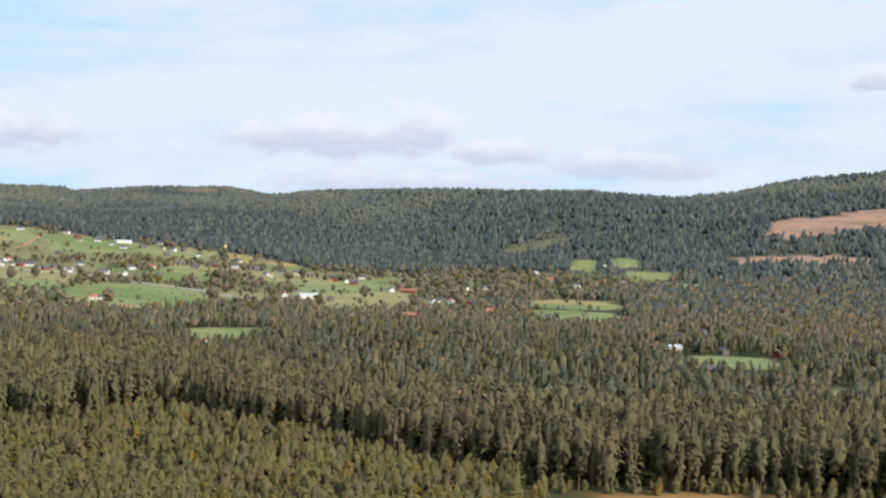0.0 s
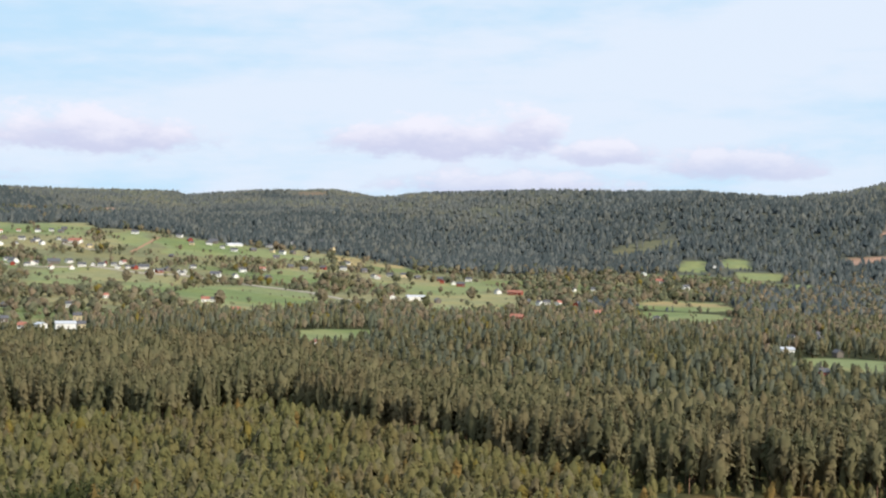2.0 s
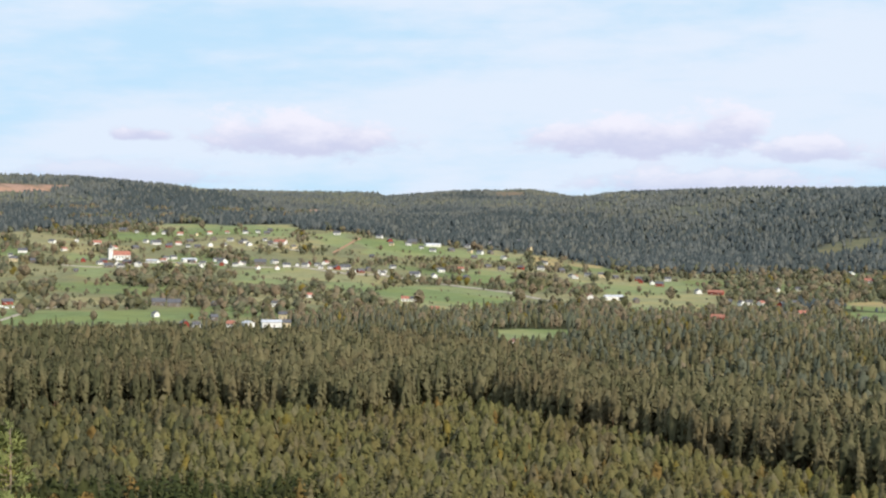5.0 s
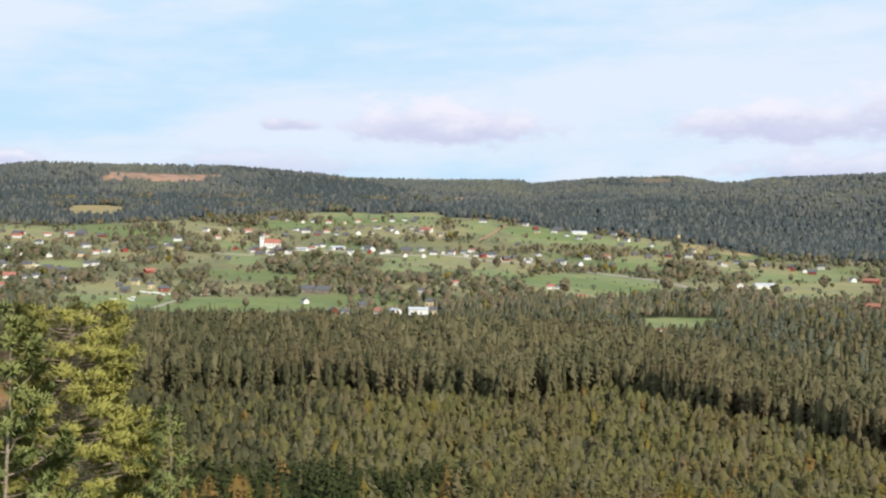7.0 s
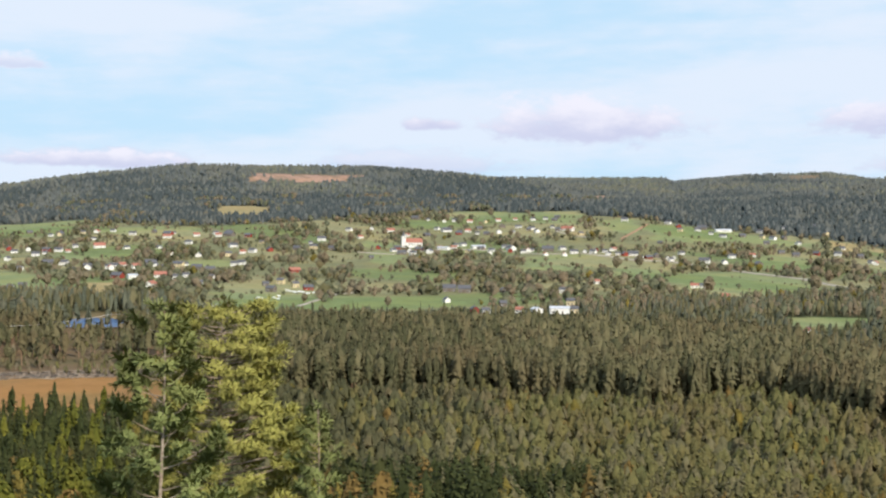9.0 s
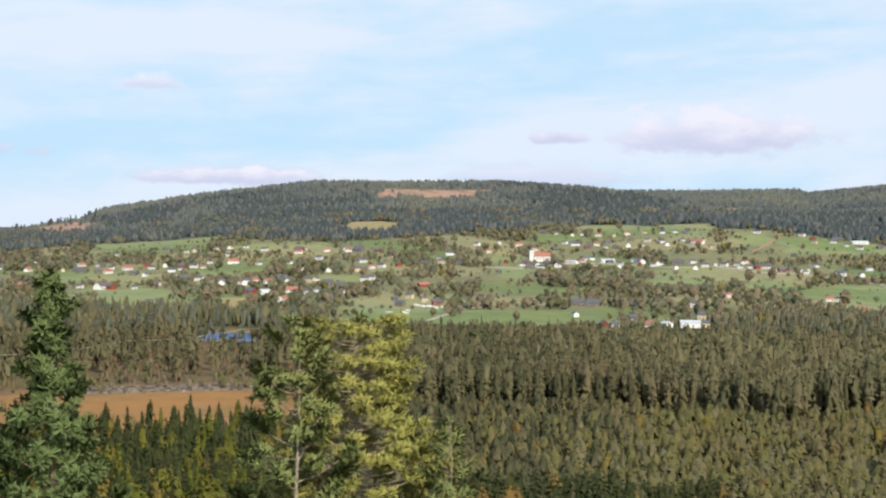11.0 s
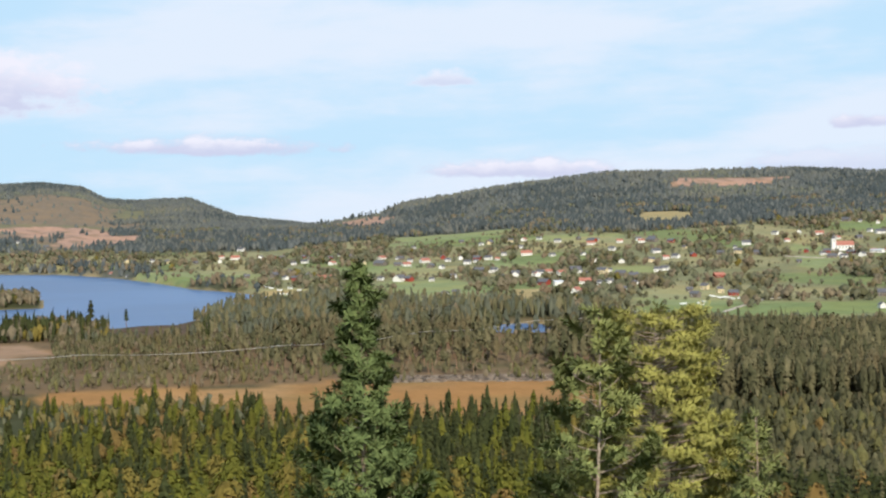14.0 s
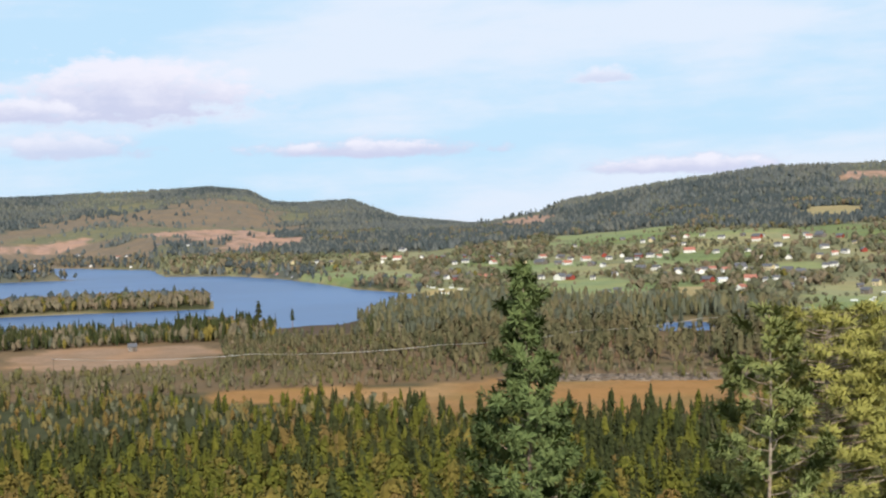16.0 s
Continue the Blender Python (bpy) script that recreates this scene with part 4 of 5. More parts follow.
plant("island_birches", BROADS_MID, spots_of(a, r), 7 + 4 * rng.random(len(a)), [M_LEAF, M_BIRCH, M_SPRUCE], rng.choice(3, len(a), p=[0.72, 0.14, 0.14]), "autumn birches covering a flat lake island", "forest", 1.1)
# the far shore's belt of birches
a, r = scatter(1300, 2950, 7.5, 50.5, 74)
keep = (in_lake(a, r) < -10) & (r > lake_far(a)) & (r < lake_far(a) + 50 + 60 * ripple(20 * a, 0 * a, 11.0) + 60 * smooth((a - 62) / 2)) & (rng.random(len(a)) < 0.2 + 0.6 * smooth((a - 54) / 4)) & clear_of_homes(a, r)
a, r = a[keep], r[keep]
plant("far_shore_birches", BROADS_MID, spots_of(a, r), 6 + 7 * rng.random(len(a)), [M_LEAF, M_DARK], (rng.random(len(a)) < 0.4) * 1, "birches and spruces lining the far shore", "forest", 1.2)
a, r = scatter(2050, 2160, 8.0, 66.3, 74)
keep = in_lake(a, r) < -8
a, r = a[keep], r[keep]
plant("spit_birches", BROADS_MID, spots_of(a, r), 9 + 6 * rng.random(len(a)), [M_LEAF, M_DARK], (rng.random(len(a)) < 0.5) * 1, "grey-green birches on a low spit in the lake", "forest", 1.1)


# ---- building helpers ----
def part(name, bm, mat, parent, label=""):
    """One mesh object under a thing or a part."""
    me = bm if isinstance(bm, bpy.types.Mesh) else bpy.data.meshes.new(name)
    if not isinstance(bm, bpy.types.Mesh):
        bm.to_mesh(me)
        bm.free()
        me.materials.append(mat)
    ob = new(name, me)
    ob.parent = parent
    return tagged(ob, label)


def solid(*boxes_of):
    """Boxes in one bmesh: (x0, y0, z0, x1, y1, z1)."""
    bm = bmesh.new()
    for x0, y0, z0, x1, y1, z1 in boxes_of:
        m = Matrix.LocRotScale(((x0 + x1) / 2, (y0 + y1) / 2, (z0 + z1) / 2), None, (x1 - x0, y1 - y0, z1 - z0))
        bmesh.ops.create_cube(bm, size=1.0, matrix=m)
    return bm


def prism(outline, y0, y1):
    """An outline in x and z drawn out along y."""
    bm = bmesh.new()
    a = [bm.verts.new((x, y0, z)) for x, z in outline]
    b = [bm.verts.new((x, y1, z)) for x, z in outline]
    n = len(a)
    bm.faces.new(a), bm.faces.new(b[::-1])
    for i in range(n):
        bm.faces.new((a[i], b[i], b[(i + 1) % n], a[(i + 1) % n]))
    bmesh.ops.recalc_face_normals(bm, faces=bm.faces)
    return bm


def boards(colour, dark):
    def build(n, place):
        col = n.mix(n.ramp(n.noise(place, 1.5, 4.0), 0.3, 0.7), colour, dark)
        return n.mix(n.ramp(n.noise(place, 0.25, 2.0), 0.5, 0.7, 0.0, 0.4), col, dark)
    return build


M_WHITE = material("white painted boards", boards((0.80, 0.79, 0.75), (0.68, 0.66, 0.61)), 0.6)
M_RED = material("falu red boards", boards((0.30, 0.055, 0.035), (0.22, 0.045, 0.03)), 0.8)
M_YELLOW = material("pale yellow boards", boards((0.64, 0.53, 0.32), (0.54, 0.45, 0.27)), 0.6)
M_GREY = material("weathered grey boards", boards((0.22, 0.19, 0.16), (0.13, 0.11, 0.09)), 0.85)
M_TILE = material("orange-red roof tiles", boards((0.40, 0.165, 0.115), (0.30, 0.125, 0.09)), 0.75)
M_SLATE = material("dark grey roofing", boards((0.13, 0.13, 0.14), (0.08, 0.08, 0.09)), 0.55)
M_METAL = material("light sheet-metal roofing", boards((0.62, 0.64, 0.68), (0.48, 0.50, 0.54)), 0.45, metal=0.2)
M_GLASS = material("window glass", boards((0.03, 0.035, 0.045), (0.02, 0.025, 0.03)), 0.08, spec=0.6)
M_GRAVEL = material("pale gravel", two_tone((0.42, 0.38, 0.32), (0.33, 0.29, 0.24), 0.6, 0.05), 0.95)
M_EARTH = material("bare earth track", two_tone((0.36, 0.22, 0.13), (0.28, 0.17, 0.10), 0.6, 0.05), 0.95)
M_STONE = material("grey chimney brick", boards((0.30, 0.25, 0.22), (0.2, 0.17, 0.15)), 0.9)
M_PLASTIC = material("white bale wrap", boards((0.85, 0.86, 0.85), (0.7, 0.72, 0.72)), 0.35)
M_POLE = material("tarred pole wood", boards((0.14, 0.10, 0.07), (0.08, 0.06, 0.045)), 0.85)
M_WIRE = material("bright aluminium wire", boards((0.80, 0.80, 0.80), (0.7, 0.7, 0.7)), 0.4, metal=0.3)

STYLES = {
    "W": (M_WHITE, M_SLATE, 3.6, "white wooden house with a dark pitched roof", "house"),
    "R": (M_RED, M_SLATE, 3.4, "falu-red wooden house with a dark roof", "house"),
    "Y": (M_YELLOW, M_SLATE, 4.4, "pale yellow wooden house with a dark roof", "house"),
    "O": (M_WHITE, M_TILE, 3.4, "light house under an orange tiled roof", "house"),
    "G": (M_GREY, M_SLATE, 3.6, "weathered grey barn with a dark roof", "barn"),
    "L": (M_WHITE, M_METAL, 3.6, "long low building with a pale metal roof", "hall"),
    "B": (M_RED, M_TILE, 3.4, "long red barn under an orange roof", "barn"),
}
WINDOW = {}


def window_mesh(w, h):
    """A window seen from outside (along -y): frame and cross bar; the pane is a part of its own."""
    if (w, h) not in WINDOW:
        f = bpy.data.meshes.new("window")
        bm = solid((-w / 2, -0.06, -h / 2, -w / 2 + 0.12, 0.05, h / 2), (w / 2 - 0.12, -0.06, -h / 2, w / 2, 0.05, h / 2), (-w / 2 + 0.12, -0.06, h / 2 - 0.12, w / 2 - 0.12, 0.05, h / 2), (-w / 2 + 0.12, -0.06, -h / 2, w / 2 - 0.12, 0.05, -h / 2 + 0.12))
        bm.to_mesh(f), bm.free()
        f.materials.append(M_WHITE)
        g = bpy.data.meshes.new("pane")
        bm = solid((-w / 2 + 0.12, -0.03, -h / 2 + 0.12, w / 2 - 0.12, 0.02, h / 2 - 0.12))
        bm.to_mesh(g), bm.free()
        g.materials.append(M_GLASS)
        WINDOW[w, h] = f, g
    return WINDOW[w, h]


def roof_pair(hw, rise, base, y0, y1, over=0.45, thick=0.22):
    """Two pitched slabs meeting at the ridge."""
    k = rise / hw
    out = [(-hw - over, base - k * over), (0, base + rise), (hw + over, base - k * over), (hw + over, base - k * over + thick), (0, base + rise + thick * 1.25), (-hw - over, base - k * over + thick)]
    return prism(out, y0 - over, y1 + over)


def house(a, r, kind, long, r_gen):
    """A gabled building, turned by its bearing so that its windowed side about faces the camera."""
    long = long * 0.74 if long > 8 else max(4.5, long * 0.85)
    walls, roofing, high, label, category = STYLES[kind]
    deep = min(max(4.5, long * 0.68), 10.0) if kind not in "LB" else min(10.0, max(6.0, long * 0.35))
    high = high * (0.9 + 0.25 * r_gen.random())
    high *= min(1.0, 0.45 + long / 15)
    rise = deep * (0.36 if kind not in "L" else 0.2)
    turn = r_gen.choice([0, 0, 90]) * (long < 14) + r_gen.uniform(-38, 38)
    spot = bearing(a, r)
    z = min(float(ground_at(spot.x + dx, spot.y + dy)) for dx in (-4, 4) for dy in (-4, 4))
    e = new(category if category != "house" else "house")
    e.matrix_world = pose(spot.x, spot.y, z - 0.15, 0, 0, a + turn)
    tagged(e, label, category, "buildings of the valley village")
    hw, hl = deep / 2, long / 2
    # long axis along x: build along y and turn the parts
    q = pose(0, 0, 0, 0, 0, 90)
    gable = [(-hw, -1.5), (-hw, high), (0, high + rise), (hw, high), (hw, -1.5)]
    w = part("wall", prism(gable, -hl, hl), walls, e)
    f = part("roof", roof_pair(hw, rise, high + 0.02, -hl, hl), roofing, e)
    for o in (w, f):
        o.matrix_local = q
    if kind in "WRYO":
        cx = r_gen.uniform(-0.25, 0.25) * long
        part("chimney", solid((cx - 0.4, -0.4, high + rise * 0.75, cx + 0.4, 0.4, high + rise + 1.0)), M_STONE, f).matrix_local = q.inverted()
    frame_mesh, pane_mesh = window_mesh(1.3, 1.4)
    n = max(2, min(6, int(long / 3)))
    levels = (1.6,) if high < 4.7 else (1.5, 3.6)
    door_at = n // 2
    for zz in levels:
        for i in range(n):
            x = -hl + long * (i + 0.5) / n
            if zz == levels[0] and i == door_at:
                part("door", solid((x - 0.55, -hw - 0.06, 0.0, x + 0.55, -hw + 0.04, 2.1)), M_GREY if kind != "G" else M_POLE, e)
                continue
            if kind in "GL" and i % 2:
                continue
            o = part("window", frame_mesh, None, e)
            o.matrix_local = pose(x, -hw, zz, 0, 0, 0)
            part("pane", pane_mesh, None, o)
    return e



gen = random.Random(5)
for homes in (HOMES_A, HOMES_B, HOMES_C, HOMES_D, HOMES_E, HOMES_F, HOMES_G, HOMES_H, HOMES_I):
    for a, r, kind, long in homes:
        house(a, r, kind, long, gen)


# ---- the church ----
def church(a, r):
    spot = bearing(a, r)
    e = new("church")
    e.matrix_world = pose(spot.x, spot.y, float(ground_at(spot.x, spot.y)) - 0.2, 0, 0, a + 12)
    tagged(e, "white plastered church with tower and red roof", "church")
    nave = part("nave", prism([(-5, -1.5), (-5, 7), (0, 12), (5, 7), (5, -1.5)], -11, 11), M_WHITE, e)
    nave.matrix_local = pose(4, 0, 0, 0, 0, 90)
    roof = part("roof", roof_pair(5, 5, 7.02, -11, 11), M_TILE, e, "red tiled nave roof")
    roof.matrix_local = pose(4, 0, 0, 0, 0, 90)
    tower = part("tower", solid((-12.5, -3, -1.5, -7.2, 3, 15)), M_WHITE, e)
    bm = bmesh.new()
    bmesh.ops.create_cone(bm, cap_ends=True, segments=4, radius1=4.1, radius2=1.2, depth=3.5, matrix=pose(-9.85, 0, 16.75, 0, 0, 45))
    bmesh.ops.create_cone(bm, cap_ends=True, segments=8, radius1=1.1, radius2=0.1, depth=4.5, matrix=pose(-9.85, 0, 20.7))
    part("spire", bm, M_SLATE, e, "dark tapering spire")
    frame_mesh, pane_mesh = window_mesh(1.4, 3.2)
    for x in (-3, 1, 5, 9, 13):
        o = part("window", frame_mesh, None, e)
        o.matrix_local = pose(x, -5, 4)
        part("pane", pane_mesh, None, o)
    frame_mesh, pane_mesh = window_mesh(1.4, 2.2)
    o = part("belfry_opening", frame_mesh, None, e)
    o.matrix_local = pose(-9.85, -3, 12.5)
    part("louvre", pane_mesh, None, o)


church(26.87, 1792)


# ---- roads and tracks, laid on the ground ----
def ribbon(name, points, width, mat, label):
    path = [bearing(a, r) for a, r in points]
    fine = []
    for p, q in zip(path, path[1:]):
        n = max(2, int((q - p).length / 8))
        fine += [p.lerp(q, i / n) for i in range(n)]
    fine.append(path[-1])
    bm = bmesh.new()
    last = None
    for i, p in enumerate(fine):
        way = (fine[min(i + 1, len(fine) - 1)] - fine[max(i - 1, 0)]).normalized()
        side = Vector((-way.y, way.x, 0)) * width / 2
        rim = []
        for s in (-1.25, -1, 1, 1.25):
            v = p + side * s
            rim.append(bm.verts.new((v.x, v.y, float(ground_at(v.x, v.y)) + (0.55 if abs(s) == 1 else -0.4))))
        if last:
            for k in range(3):
                bm.faces.new((last[k], last[k + 1], rim[k + 1], rim[k]))
        last = rim
    bmesh.ops.recalc_face_normals(bm, faces=bm.faces)
    me = bpy.data.meshes.new(name)
    bm.to_mesh(me), bm.free()
    me.materials.append(mat)
    tagged(new(name, me), label, "road", kind="structure")


ribbon("road", [(19.5, 1750), (18.4, 1712), (17.1, 1664), (16.0, 1674), (14.85, 1636), (13.5, 1584), (12.3, 1530), (10.2, 1472), (8.0, 1324), (6.3, 1200), (4.4, 1110)], 6.5, M_GRAVEL, "pale country road through the meadows")
ribbon("road", [(17.85, 1930), (16.7, 2144)], 5.0, M_EARTH, "brown farm track across a green field")
ribbon("road", [(31.7, 982), (31.0, 1034), (30.0, 1130), (29.1, 1154)], 3.0, M_GRAVEL, "pale cart track over the meadow")
ribbon("road", [(20.2, 1735), (21.4, 1736), (22.7, 1756), (24.8, 1774), (26.3, 1748), (27.7, 1702), (29.2, 1724)], 5.5, M_GRAVEL, "village road past the church")
ribbon("road", [(20.6, 2024), (19.9, 1966), (19.0, 1944)], 4.5, M_GRAVEL, "pale gravel lane between farms")


# ---- wrapped hay bales ----
def bale(a, r, k):
    spot = bearing(a, r)
    bm = bmesh.new()
    bmesh.ops.create_cone(bm, cap_ends=True, segments=14, radius1=0.75, radius2=0.75, depth=1.4)
    bmesh.ops.bevel(bm, geom=[e for e in bm.edges if len(e.link_faces) == 2 and e.calc_face_angle() > 1.2], offset=0.12, segments=2, affect="EDGES")
    me = bpy.data.meshes.new("hay_bale")
    bm.to_mesh(me), bm.free()
    me.materials.append(M_PLASTIC)
    ob = new("hay_bale", me)
    ob.matrix_world = pose(spot.x, spot.y, float(ground_at(spot.x, spot.y)) + 0.72, 90, 0, 37 * k)
    tagged(ob, "white plastic-wrapped hay bale lying on the meadow", "hay bale", "wrapped bales on the meadows")


for k, (a, r) in enumerate([(33.35, 1068), (33.23, 1070), (32.63, 1074), (32.51, 1058), (32.47, 1094), (33.18, 968), (33.06, 962), (32.88, 968), (32.12, 1166), (32.03, 1158), (31.82, 1150), (31.73, 1142), (31.56, 1150), (31.45, 1144), (31.24, 1128), (30.95, 1136), (30.84, 1136)]):
    bale(a, r, k), bale(a + 0.09, r + 3, k + 5)
for k, (a, r) in enumerate([(51.19, 1390), (51.0, 1370), (50.63, 1338), (50.18, 1362), (50.04, 1402), (49.78, 1334), (49.59, 1374), (49.12, 1380), (48.55, 1338), (50.54, 1260), (50.25, 1250)]):
    bale(a, r, k), bale(a + 0.08, r + 4, k + 3), bale(a - 0.07, r + 2, k + 8)


# ---- trees standing alone in the meadows ----
def lone_tree():
    e = new("broadleaf_tree")
    bm = bmesh.new()
    bmesh.ops.create_cone(bm, cap_ends=False, segments=7, radius1=0.03, radius2=0.008, depth=0.75, matrix=pose(0, 0, 0.345))
    for k in range(6):
        m = pose(0, 0, 0.2 + 0.07 * k, 0, 0, 140 * k) @ pose(0, 0, 0, 50, 0, 0) @ pose(0, 0, 0.12)
        bmesh.ops.create_cone(bm, cap_ends=False, segments=5, radius1=0.012, radius2=0.003, depth=0.24, matrix=m)
    part("trunk", bm, M_BARK, e)
    t = mixed(lump_template(300, 14, 9, broad, 0.12, 0.25), crown_template(301, 300, broad, size=0.06))
    me = bpy.data.meshes.new("crown")
    me.from_pydata([tuple(v) for v in t[0]], [], [tuple(f) for f in t[1]])
    me.materials.append(M_LEAF)
    part("crown", me, None, e)
    return tagged(e, "leafy tree turning brown, alone in a meadow", "tree", "lone trees in the meadows")


TREES_A = [(11.79, 2084, 14.2), (10.72, 1610, 9.6), (7.76, 1602, 10.9), (9.23, 1438, 13.4), (9.7, 1316, 10.1), (8.34, 1300, 8.8), (3.32, 1434, 14.6), (4.67, 1550, 7.9), (1.11, 1244, 14.8), (-3.41, 1152, 15), (-2.17, 1432, 15), (15.8, 1990, 8.5), (17.03, 1922, 6.5), (31.42, 1030, 7.0), (29.47, 1862, 12.7), (24.47, 1574, 12.0), (23.13, 1504, 15), (27.97, 1786, 13.7), (18.01, 1546, 15), (27.82, 988, 7.6)]
TREES_B = [(22.55, 1950, 9.9), (14.1, 1224, 15), (10.98, 1562, 10.6), (9.78, 1314, 14.5), (17.03, 1580, 14.8), (23.41, 2304, 15), (20.11, 1964, 11.7), (30.57, 1552, 15), (47.4, 1474, 12.5), (43.17, 1452, 7.4), (42.07, 1250, 11.7), (41.09, 1236, 13.6), (39.26, 1154, 12.7), (50.97, 1854, 15), (48.96, 1704, 8.7), (38.03, 1698, 13.0), (42.31, 1830, 15), (36.45, 1680, 11.4)]
first = lone_tree()
for k, (a, r, h) in enumerate(TREES_A + TREES_B):
    s = bearing(a, r)
    tree = first if k == 0 else copy_thing(first, pose(0, 0, 0))
    tree.matrix_world = pose(s.x, s.y, float(ground_at(s.x, s.y)) - 0.1, 0, 0, 77 * k) @ Matrix.Diagonal((h * 1.15, h * 1.15, h, 1))


# ---- the power line ----
def tube(points, radius, mat, name, parent):
    """A thin wire through points."""
    bm = bmesh.new()
    rings = []
    for i, p in enumerate(points):
        way = (points[min(i + 1, len(points) - 1)] - points[max(i - 1, 0)]).normalized()
        side = way.cross(Vector((0, 0, 1))).normalized()
        up = side.cross(way)
        rings.append([bm.verts.new(p + side * radius * math.cos(t) + up * radius * math.sin(t)) for t in (0.5, 2.6, 4.7)])
    for g, h in zip(rings, rings[1:]):
        for k in range(3):
            bm.faces.new((g[k], g[(k + 1) % 3], h[(k + 1) % 3], h[k]))
    return part(name, bm, mat, parent)


line = new("power_line")
tagged(line, "power line on dark wooden poles above the trees", "power line")
poles = [bearing(67.0, 625), bearing(58.8, 608), bearing(50.6, 622), bearing(44.5, 690), bearing(39.5, 762), bearing(35.0, 835)]
tops = []
for p in poles:
    g = float(ground_at(p.x, p.y))
    bm = bmesh.new()
    bmesh.ops.create_cone(bm, cap_ends=True, segments=8, radius1=0.17, radius2=0.11, depth=12.5, matrix=pose(p.x, p.y, g + 5.75))
    pole = part("pole", bm, M_POLE, line)
    arm = part("crossarm", solid((-1.3, -0.07, -0.09, 1.3, 0.07, 0.09)), M_POLE, pole)
    arm.matrix_local = pose(p.x, p.y, g + 11.4, 0, 0, 40)
    tops.append(Vector((p.x, p.y, g + 11.7)))
side = Vector((math.cos(radians(40)), math.sin(radians(40)), 0))
for s in (-1.2, 1.2):
    for p, q in zip(tops, tops[1:]):
        tube([p.lerp(q, t / 10) + side * s - Vector((0, 0, 4 * 1.6 * (t / 10) * (1 - t / 10))) for t in range(11)], 0.06, M_WIRE, "wire", line)


# ---- the pines close to the look-out ----
M_NEEDLE_A = foliage("blue-green pine needles", (0.070, 0.108, 0.040), (0.215, 0.270, 0.098), (0.125, 0.160, 0.056), grain=9.0)
M_NEEDLE_B = foliage("yellow-green pine needles", (0.285, 0.29, 0.072), (0.44, 0.42, 0.115), (0.35, 0.33, 0.095), grain=9.0)
M_NEEDLE_C = foliage("dull green pine needles", (0.135, 0.195, 0.074), (0.275, 0.32, 0.115), (0.24, 0.25, 0.085), grain=9.0)
M_TRUNK = material("flaky grey pine bark", two_tone((0.37, 0.31, 0.24), (0.22, 0.17, 0.125), 9.0, 1.5, (0.33, 0.23, 0.155)), 0.9, bump=0.6, bump_scale=25.0)


def branch_tube(bm, pts, r0, r1, sides=5):
    rings = []
    for i, p in enumerate(pts):
        way = (pts[min(i + 1, len(pts) - 1)] - pts[max(i - 1, 0)]).normalized()
        s = way.cross(Vector((0.3, 0.2, 1))).normalized()
        u = s.cross(way)
        rad = r0 + (r1 - r0) * i / (len(pts) - 1)
        rings.append([bm.verts.new(p + (s * math.cos(6.2832 * k / sides) + u * math.sin(6.2832 * k / sides)) * rad) for k in range(sides)])
    for g, h in zip(rings, rings[1:]):
        for k in range(sides):
            bm.faces.new((g[k], g[(k + 1) % sides], h[(k + 1) % sides], h[k]))


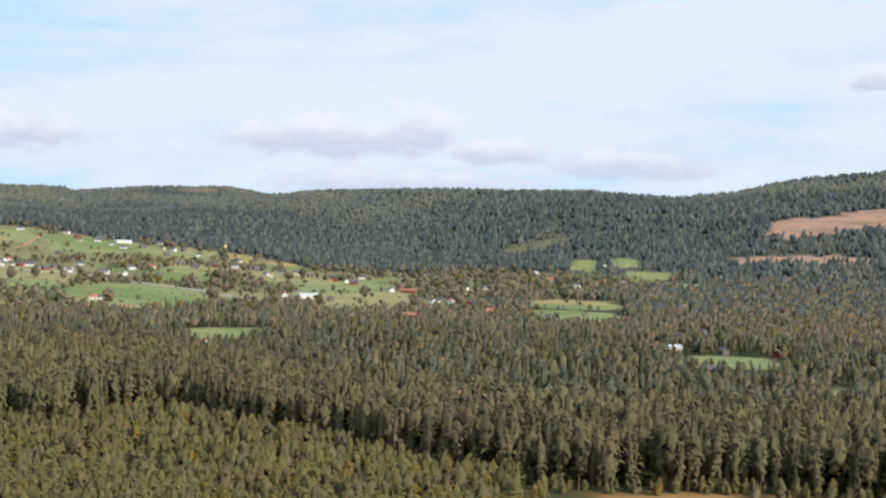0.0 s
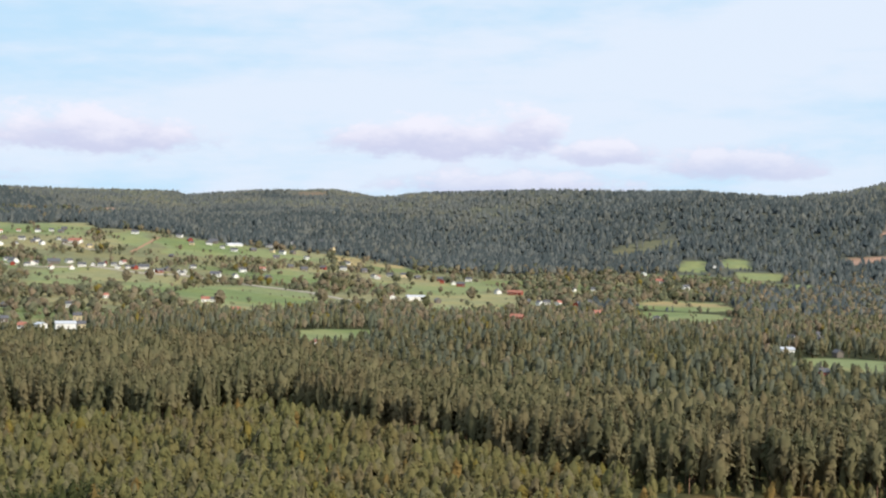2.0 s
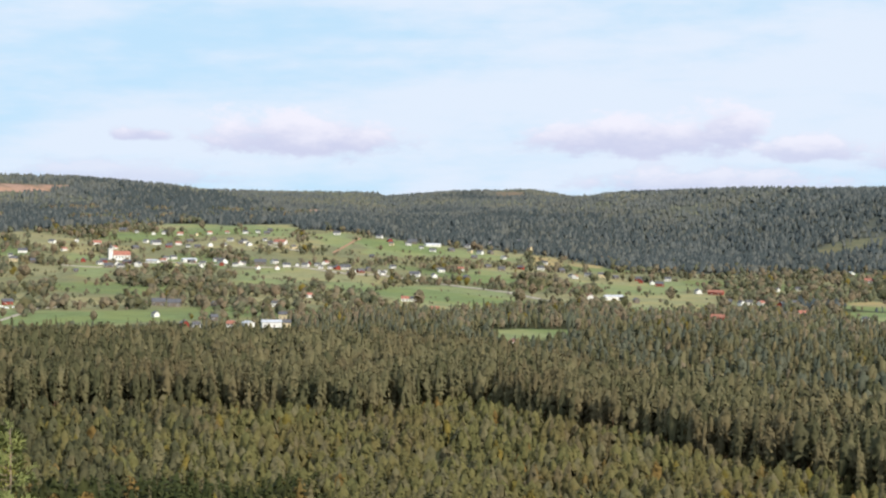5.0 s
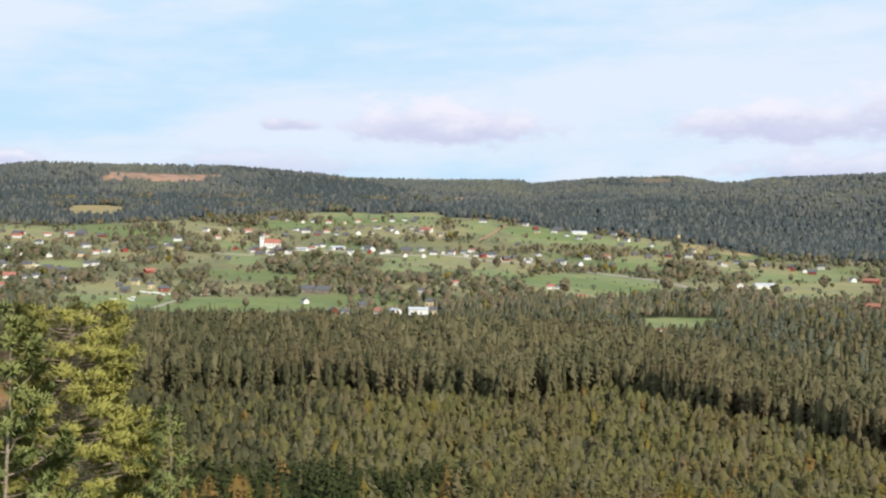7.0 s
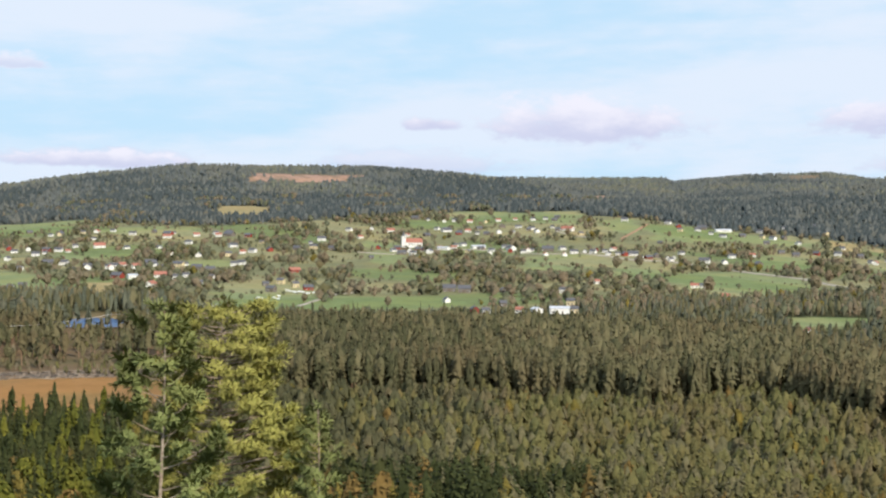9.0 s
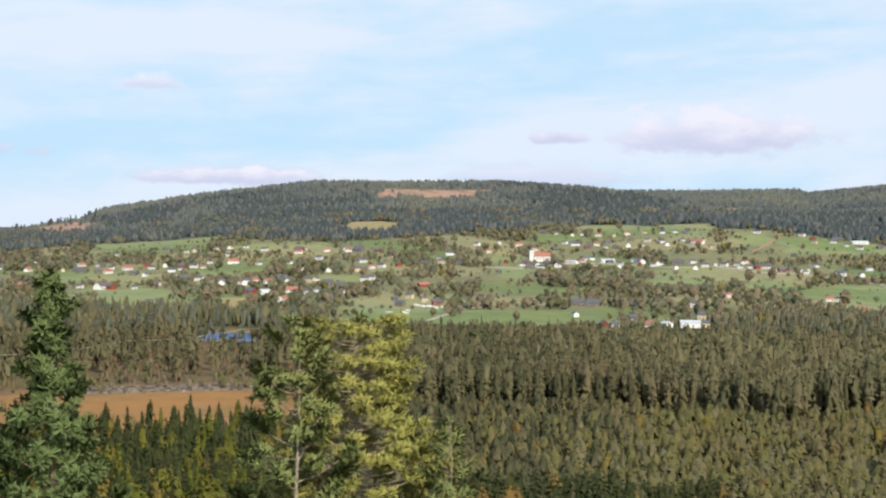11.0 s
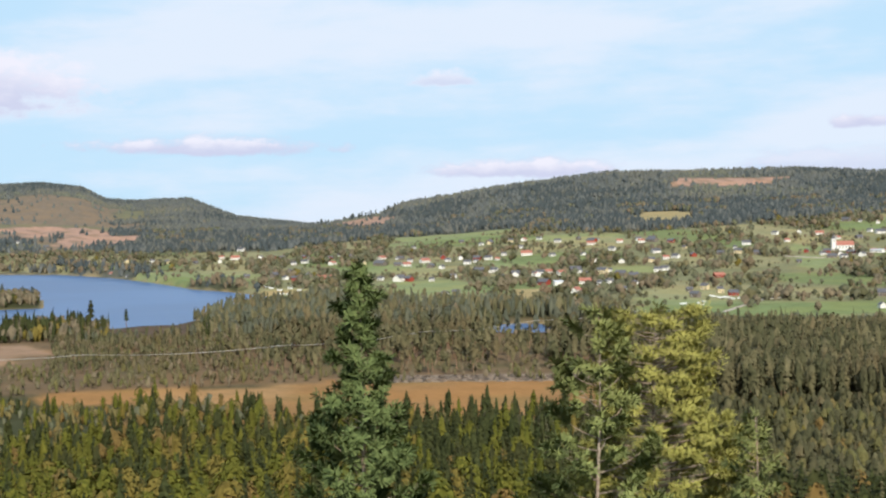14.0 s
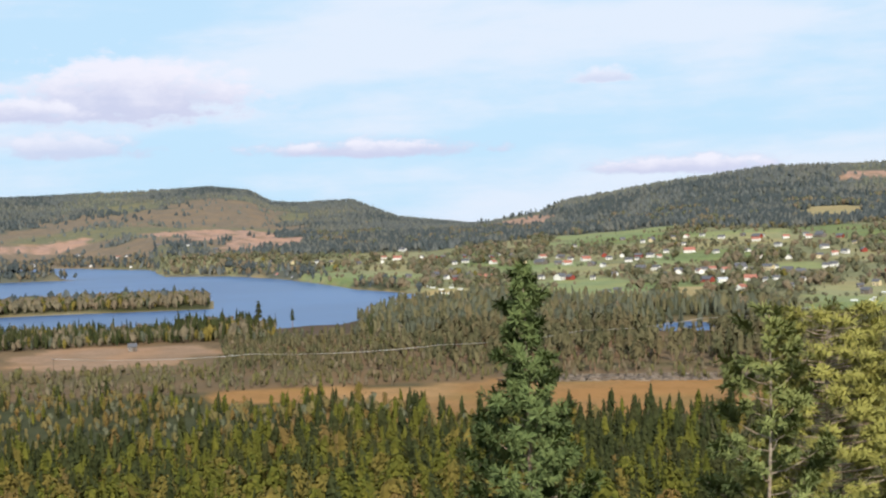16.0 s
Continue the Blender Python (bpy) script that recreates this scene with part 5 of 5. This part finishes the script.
def near_pine(a, r, top, reach, needles, seed, label, limbs=46, bare=0.15, twigs=9, tuft=0.2, blades=16, name="pine_tree", thick=0.1, skew=(0.0, 0.0), inner=0.3, spread=(0.6, 1.25), lift=0.5, rises=(0.15, 0.5), stray=0.58):
    """A pine: trunk, limbs in loose whorls, and needles in tufts along their outer twigs. reach(d): limb length d metres below the top."""
    g = random.Random(seed)
    spot = bearing(a, r)
    ground = float(ground_at(spot.x, spot.y))
    base = ground - 0.2
    tall = top - base
    e = new(name)
    e.matrix_world = pose(spot.x, spot.y, base)
    tagged(e, label, "tree", "pines beside the look-out")
    stem = [Vector((0.06 * math.sin(h * 7 + seed), 0.06 * math.cos(h * 5 + seed), h * tall)) for h in np.linspace(0, 0.985, 16)]
    bm = bmesh.new()
    branch_tube(bm, stem, thick, 0.015, 9)
    trunk = part("trunk", bm, M_TRUNK, e)
    tips = []
    for k in range(limbs):
        h = bare + (0.985 - bare) * ((k + g.random() * 0.6) / limbs) ** 0.85
        L = float(reach((1 - h) * tall)) * g.uniform(*spread)
        t = k * 2.4 + g.uniform(-0.5, 0.5)
        L *= 1 + skew[0] * math.cos(t - skew[1])
        rise = g.uniform(*rises) + lift * max(0, h - 0.75)
        p0 = Vector((0, 0, h * tall))
        out = Vector((math.cos(t), math.sin(t), 0))
        wood = bmesh.new()
        pts = [p0 + out * L * s + Vector((0, 0, L * (rise * s * s + 0.12 * s))) + Vector((g.uniform(-1, 1), g.uniform(-1, 1), g.uniform(-1, 1))) * 0.04 * L * s for s in (0, 0.3, 0.55, 0.8, 1.0)]
        branch_tube(wood, pts, 0.008 + 0.011 * L, 0.004, 5)
        n = max(3, int(twigs * L))
        for m in range(n):
            s = g.uniform(inner, 1.0)
            i = min(3, int(s * 4))
            q = pts[i].lerp(pts[i + 1], s * 4 - i) if i < 4 else pts[4]
            w = (out * g.uniform(0.2, 1.0) + Vector((-out.y, out.x, 0)) * g.uniform(-1, 1) + Vector((0, 0, g.uniform(0.0, 0.9)))).normalized() * g.uniform(0.15, stray) * min(1.0, L + 0.2)
            branch_tube(wood, [q, q + w * 0.5 + Vector((0, 0, 0.01)), q + w], 0.007, 0.003, 3)
            tips.append((q + w, w.normalized()))
            if g.random() < 0.6:
                tips.append((q + w * 0.5, w.normalized()))
        tips.append((pts[-1], (pts[-1] - pts[-2]).normalized()))
        part("limb", wood, M_TRUNK, e)
    tips.append((Vector((0, 0, tall)), Vector((0, 0, 1))))
    co, faces, normals = [], [], []
    for p, w in tips:
        clump = (Vector((p.x, p.y, 0)).normalized() * 0.7 + w * 0.4 + Vector((g.uniform(-0.5, 0.5), g.uniform(-0.5, 0.5), g.uniform(0.3, 1.2)))).normalized()
        size = tuft * g.uniform(0.7, 1.3)
        x = w.cross(Vector((0.2, 0.5, 0.7))).normalized()
        y = w.cross(x)
        for b in range(blades):
            t = g.random() * 6.283
            f = g.uniform(0.1, 1.55)
            d = (w * math.cos(f) + (x * math.cos(t) + y * math.sin(t)) * math.sin(f)).normalized()
            side = d.cross(Vector((g.uniform(-1, 1), g.uniform(-1, 1), g.uniform(-1, 1)))).normalized() * size * 0.14
            o = p - w * size * g.uniform(0.0, 0.9)
            i = len(co)
            if side.cross(d).dot(clump) < 0:
                side = -side
            co += [o - side * 0.5, o + side * 0.5, o + d * size + side * 0.4, o + d * size - side * 0.4]
            normals += [(clump + d * 0.25).normalized()] * 4
            faces.append((i, i + 1, i + 2, i + 3))
    me = bpy.data.meshes.new("crown")
    me.from_pydata(co, [], faces, shade_flat=False)
    me.normals_split_custom_set_from_vertices(normals)
    me.materials.append(needles)
    part("crown", me, None, e)
    return e


near_pine(47.17, 38, EYE - 1.15, table((0, 0.1), (0.5, 0.22), (1.6, 0.62), (2.3, 0.5), (3.2, 0.7), (4.2, 0.85), (5.0, 1.35), (7.0, 1.8), (14, 2.0)), M_NEEDLE_A, 3,
          "dark blue-green pine with an upright leader on the slope", limbs=84, bare=0.38, twigs=11, tuft=0.23, blades=24, thick=0.13, inner=0.4, lift=0.2, rises=(0.1, 0.7), spread=(0.55, 1.15), stray=0.5)
near_pine(37.17, 36, EYE - 2.4, table((0, 0.3), (0.8, 0.6), (2.5, 0.95), (4, 1.25), (6, 1.7), (12, 1.8)), M_NEEDLE_C, 8,
          "sparse pine with a pale, partly bare trunk", limbs=50, bare=0.25, twigs=11, tuft=0.2, blades=22, thick=0.1, inner=0.62, spread=(0.5, 1.2))
near_pine(34.7, 40, EYE - 2.75, table((0, 1.0), (0.5, 1.45), (1.8, 1.8), (2.6, 1.5), (3.2, 1.75), (4.2, 2.5), (6.5, 2.9), (13, 2.9)), M_NEEDLE_B, 12,
          "rounded yellow-green pine with layered crown and bare twigs", limbs=140, bare=0.46, twigs=21, tuft=0.155, blades=9, thick=0.13, inner=0.5, skew=(0.12, -0.6), spread=(0.7, 1.08), lift=0.0, rises=(-0.02, 0.2), stray=0.45)
near_pine(30.75, 34, EYE - 4.75, table((0, 0.08), (0.4, 0.16), (1.2, 0.36), (2.8, 0.6), (9, 1.0)), M_NEEDLE_C, 21,
          "small slender pine with thin yellow-green needles", limbs=60, bare=0.2, twigs=14, tuft=0.16, blades=15, thick=0.06)


# ---- two tall pines alone on the lake shore ----
def shore_pine(a, r, tall, seed):
    e = new("pine_tree")
    s = bearing(a, r)
    e.matrix_world = pose(s.x, s.y, float(ground_at(s.x, s.y)) - 0.1)
    tagged(e, "tall bare-stemmed pine standing alone on the shore", "tree", "pines on the lake shore")
    bm = bmesh.new()
    branch_tube(bm, [Vector((0.02 * k * math.sin(k), 0, tall * k / 6)) for k in range(7)], 0.22, 0.05, 7)
    part("trunk", bm, M_BARK, e)
    v, f, _ = crown_template(seed + 1, 190, lambda h: 0.0 if h < 0.4 else (0.05 + 0.11 * abs(math.sin(h * 17))) * (1.15 - h) ** 0.5, size=0.07)
    me = bpy.data.meshes.new("crown")
    me.from_pydata([tuple(p * tall) for p in v], [], [tuple(q) for q in f])
    me.materials.append(M_SPRUCE)
    part("crown", me, None, e)


shore_pine(58.5, 905, 19.0, 400)
shore_pine(57.07, 905, 12.5, 410)
shore_pine(58.7, 900, 9.5, 420)
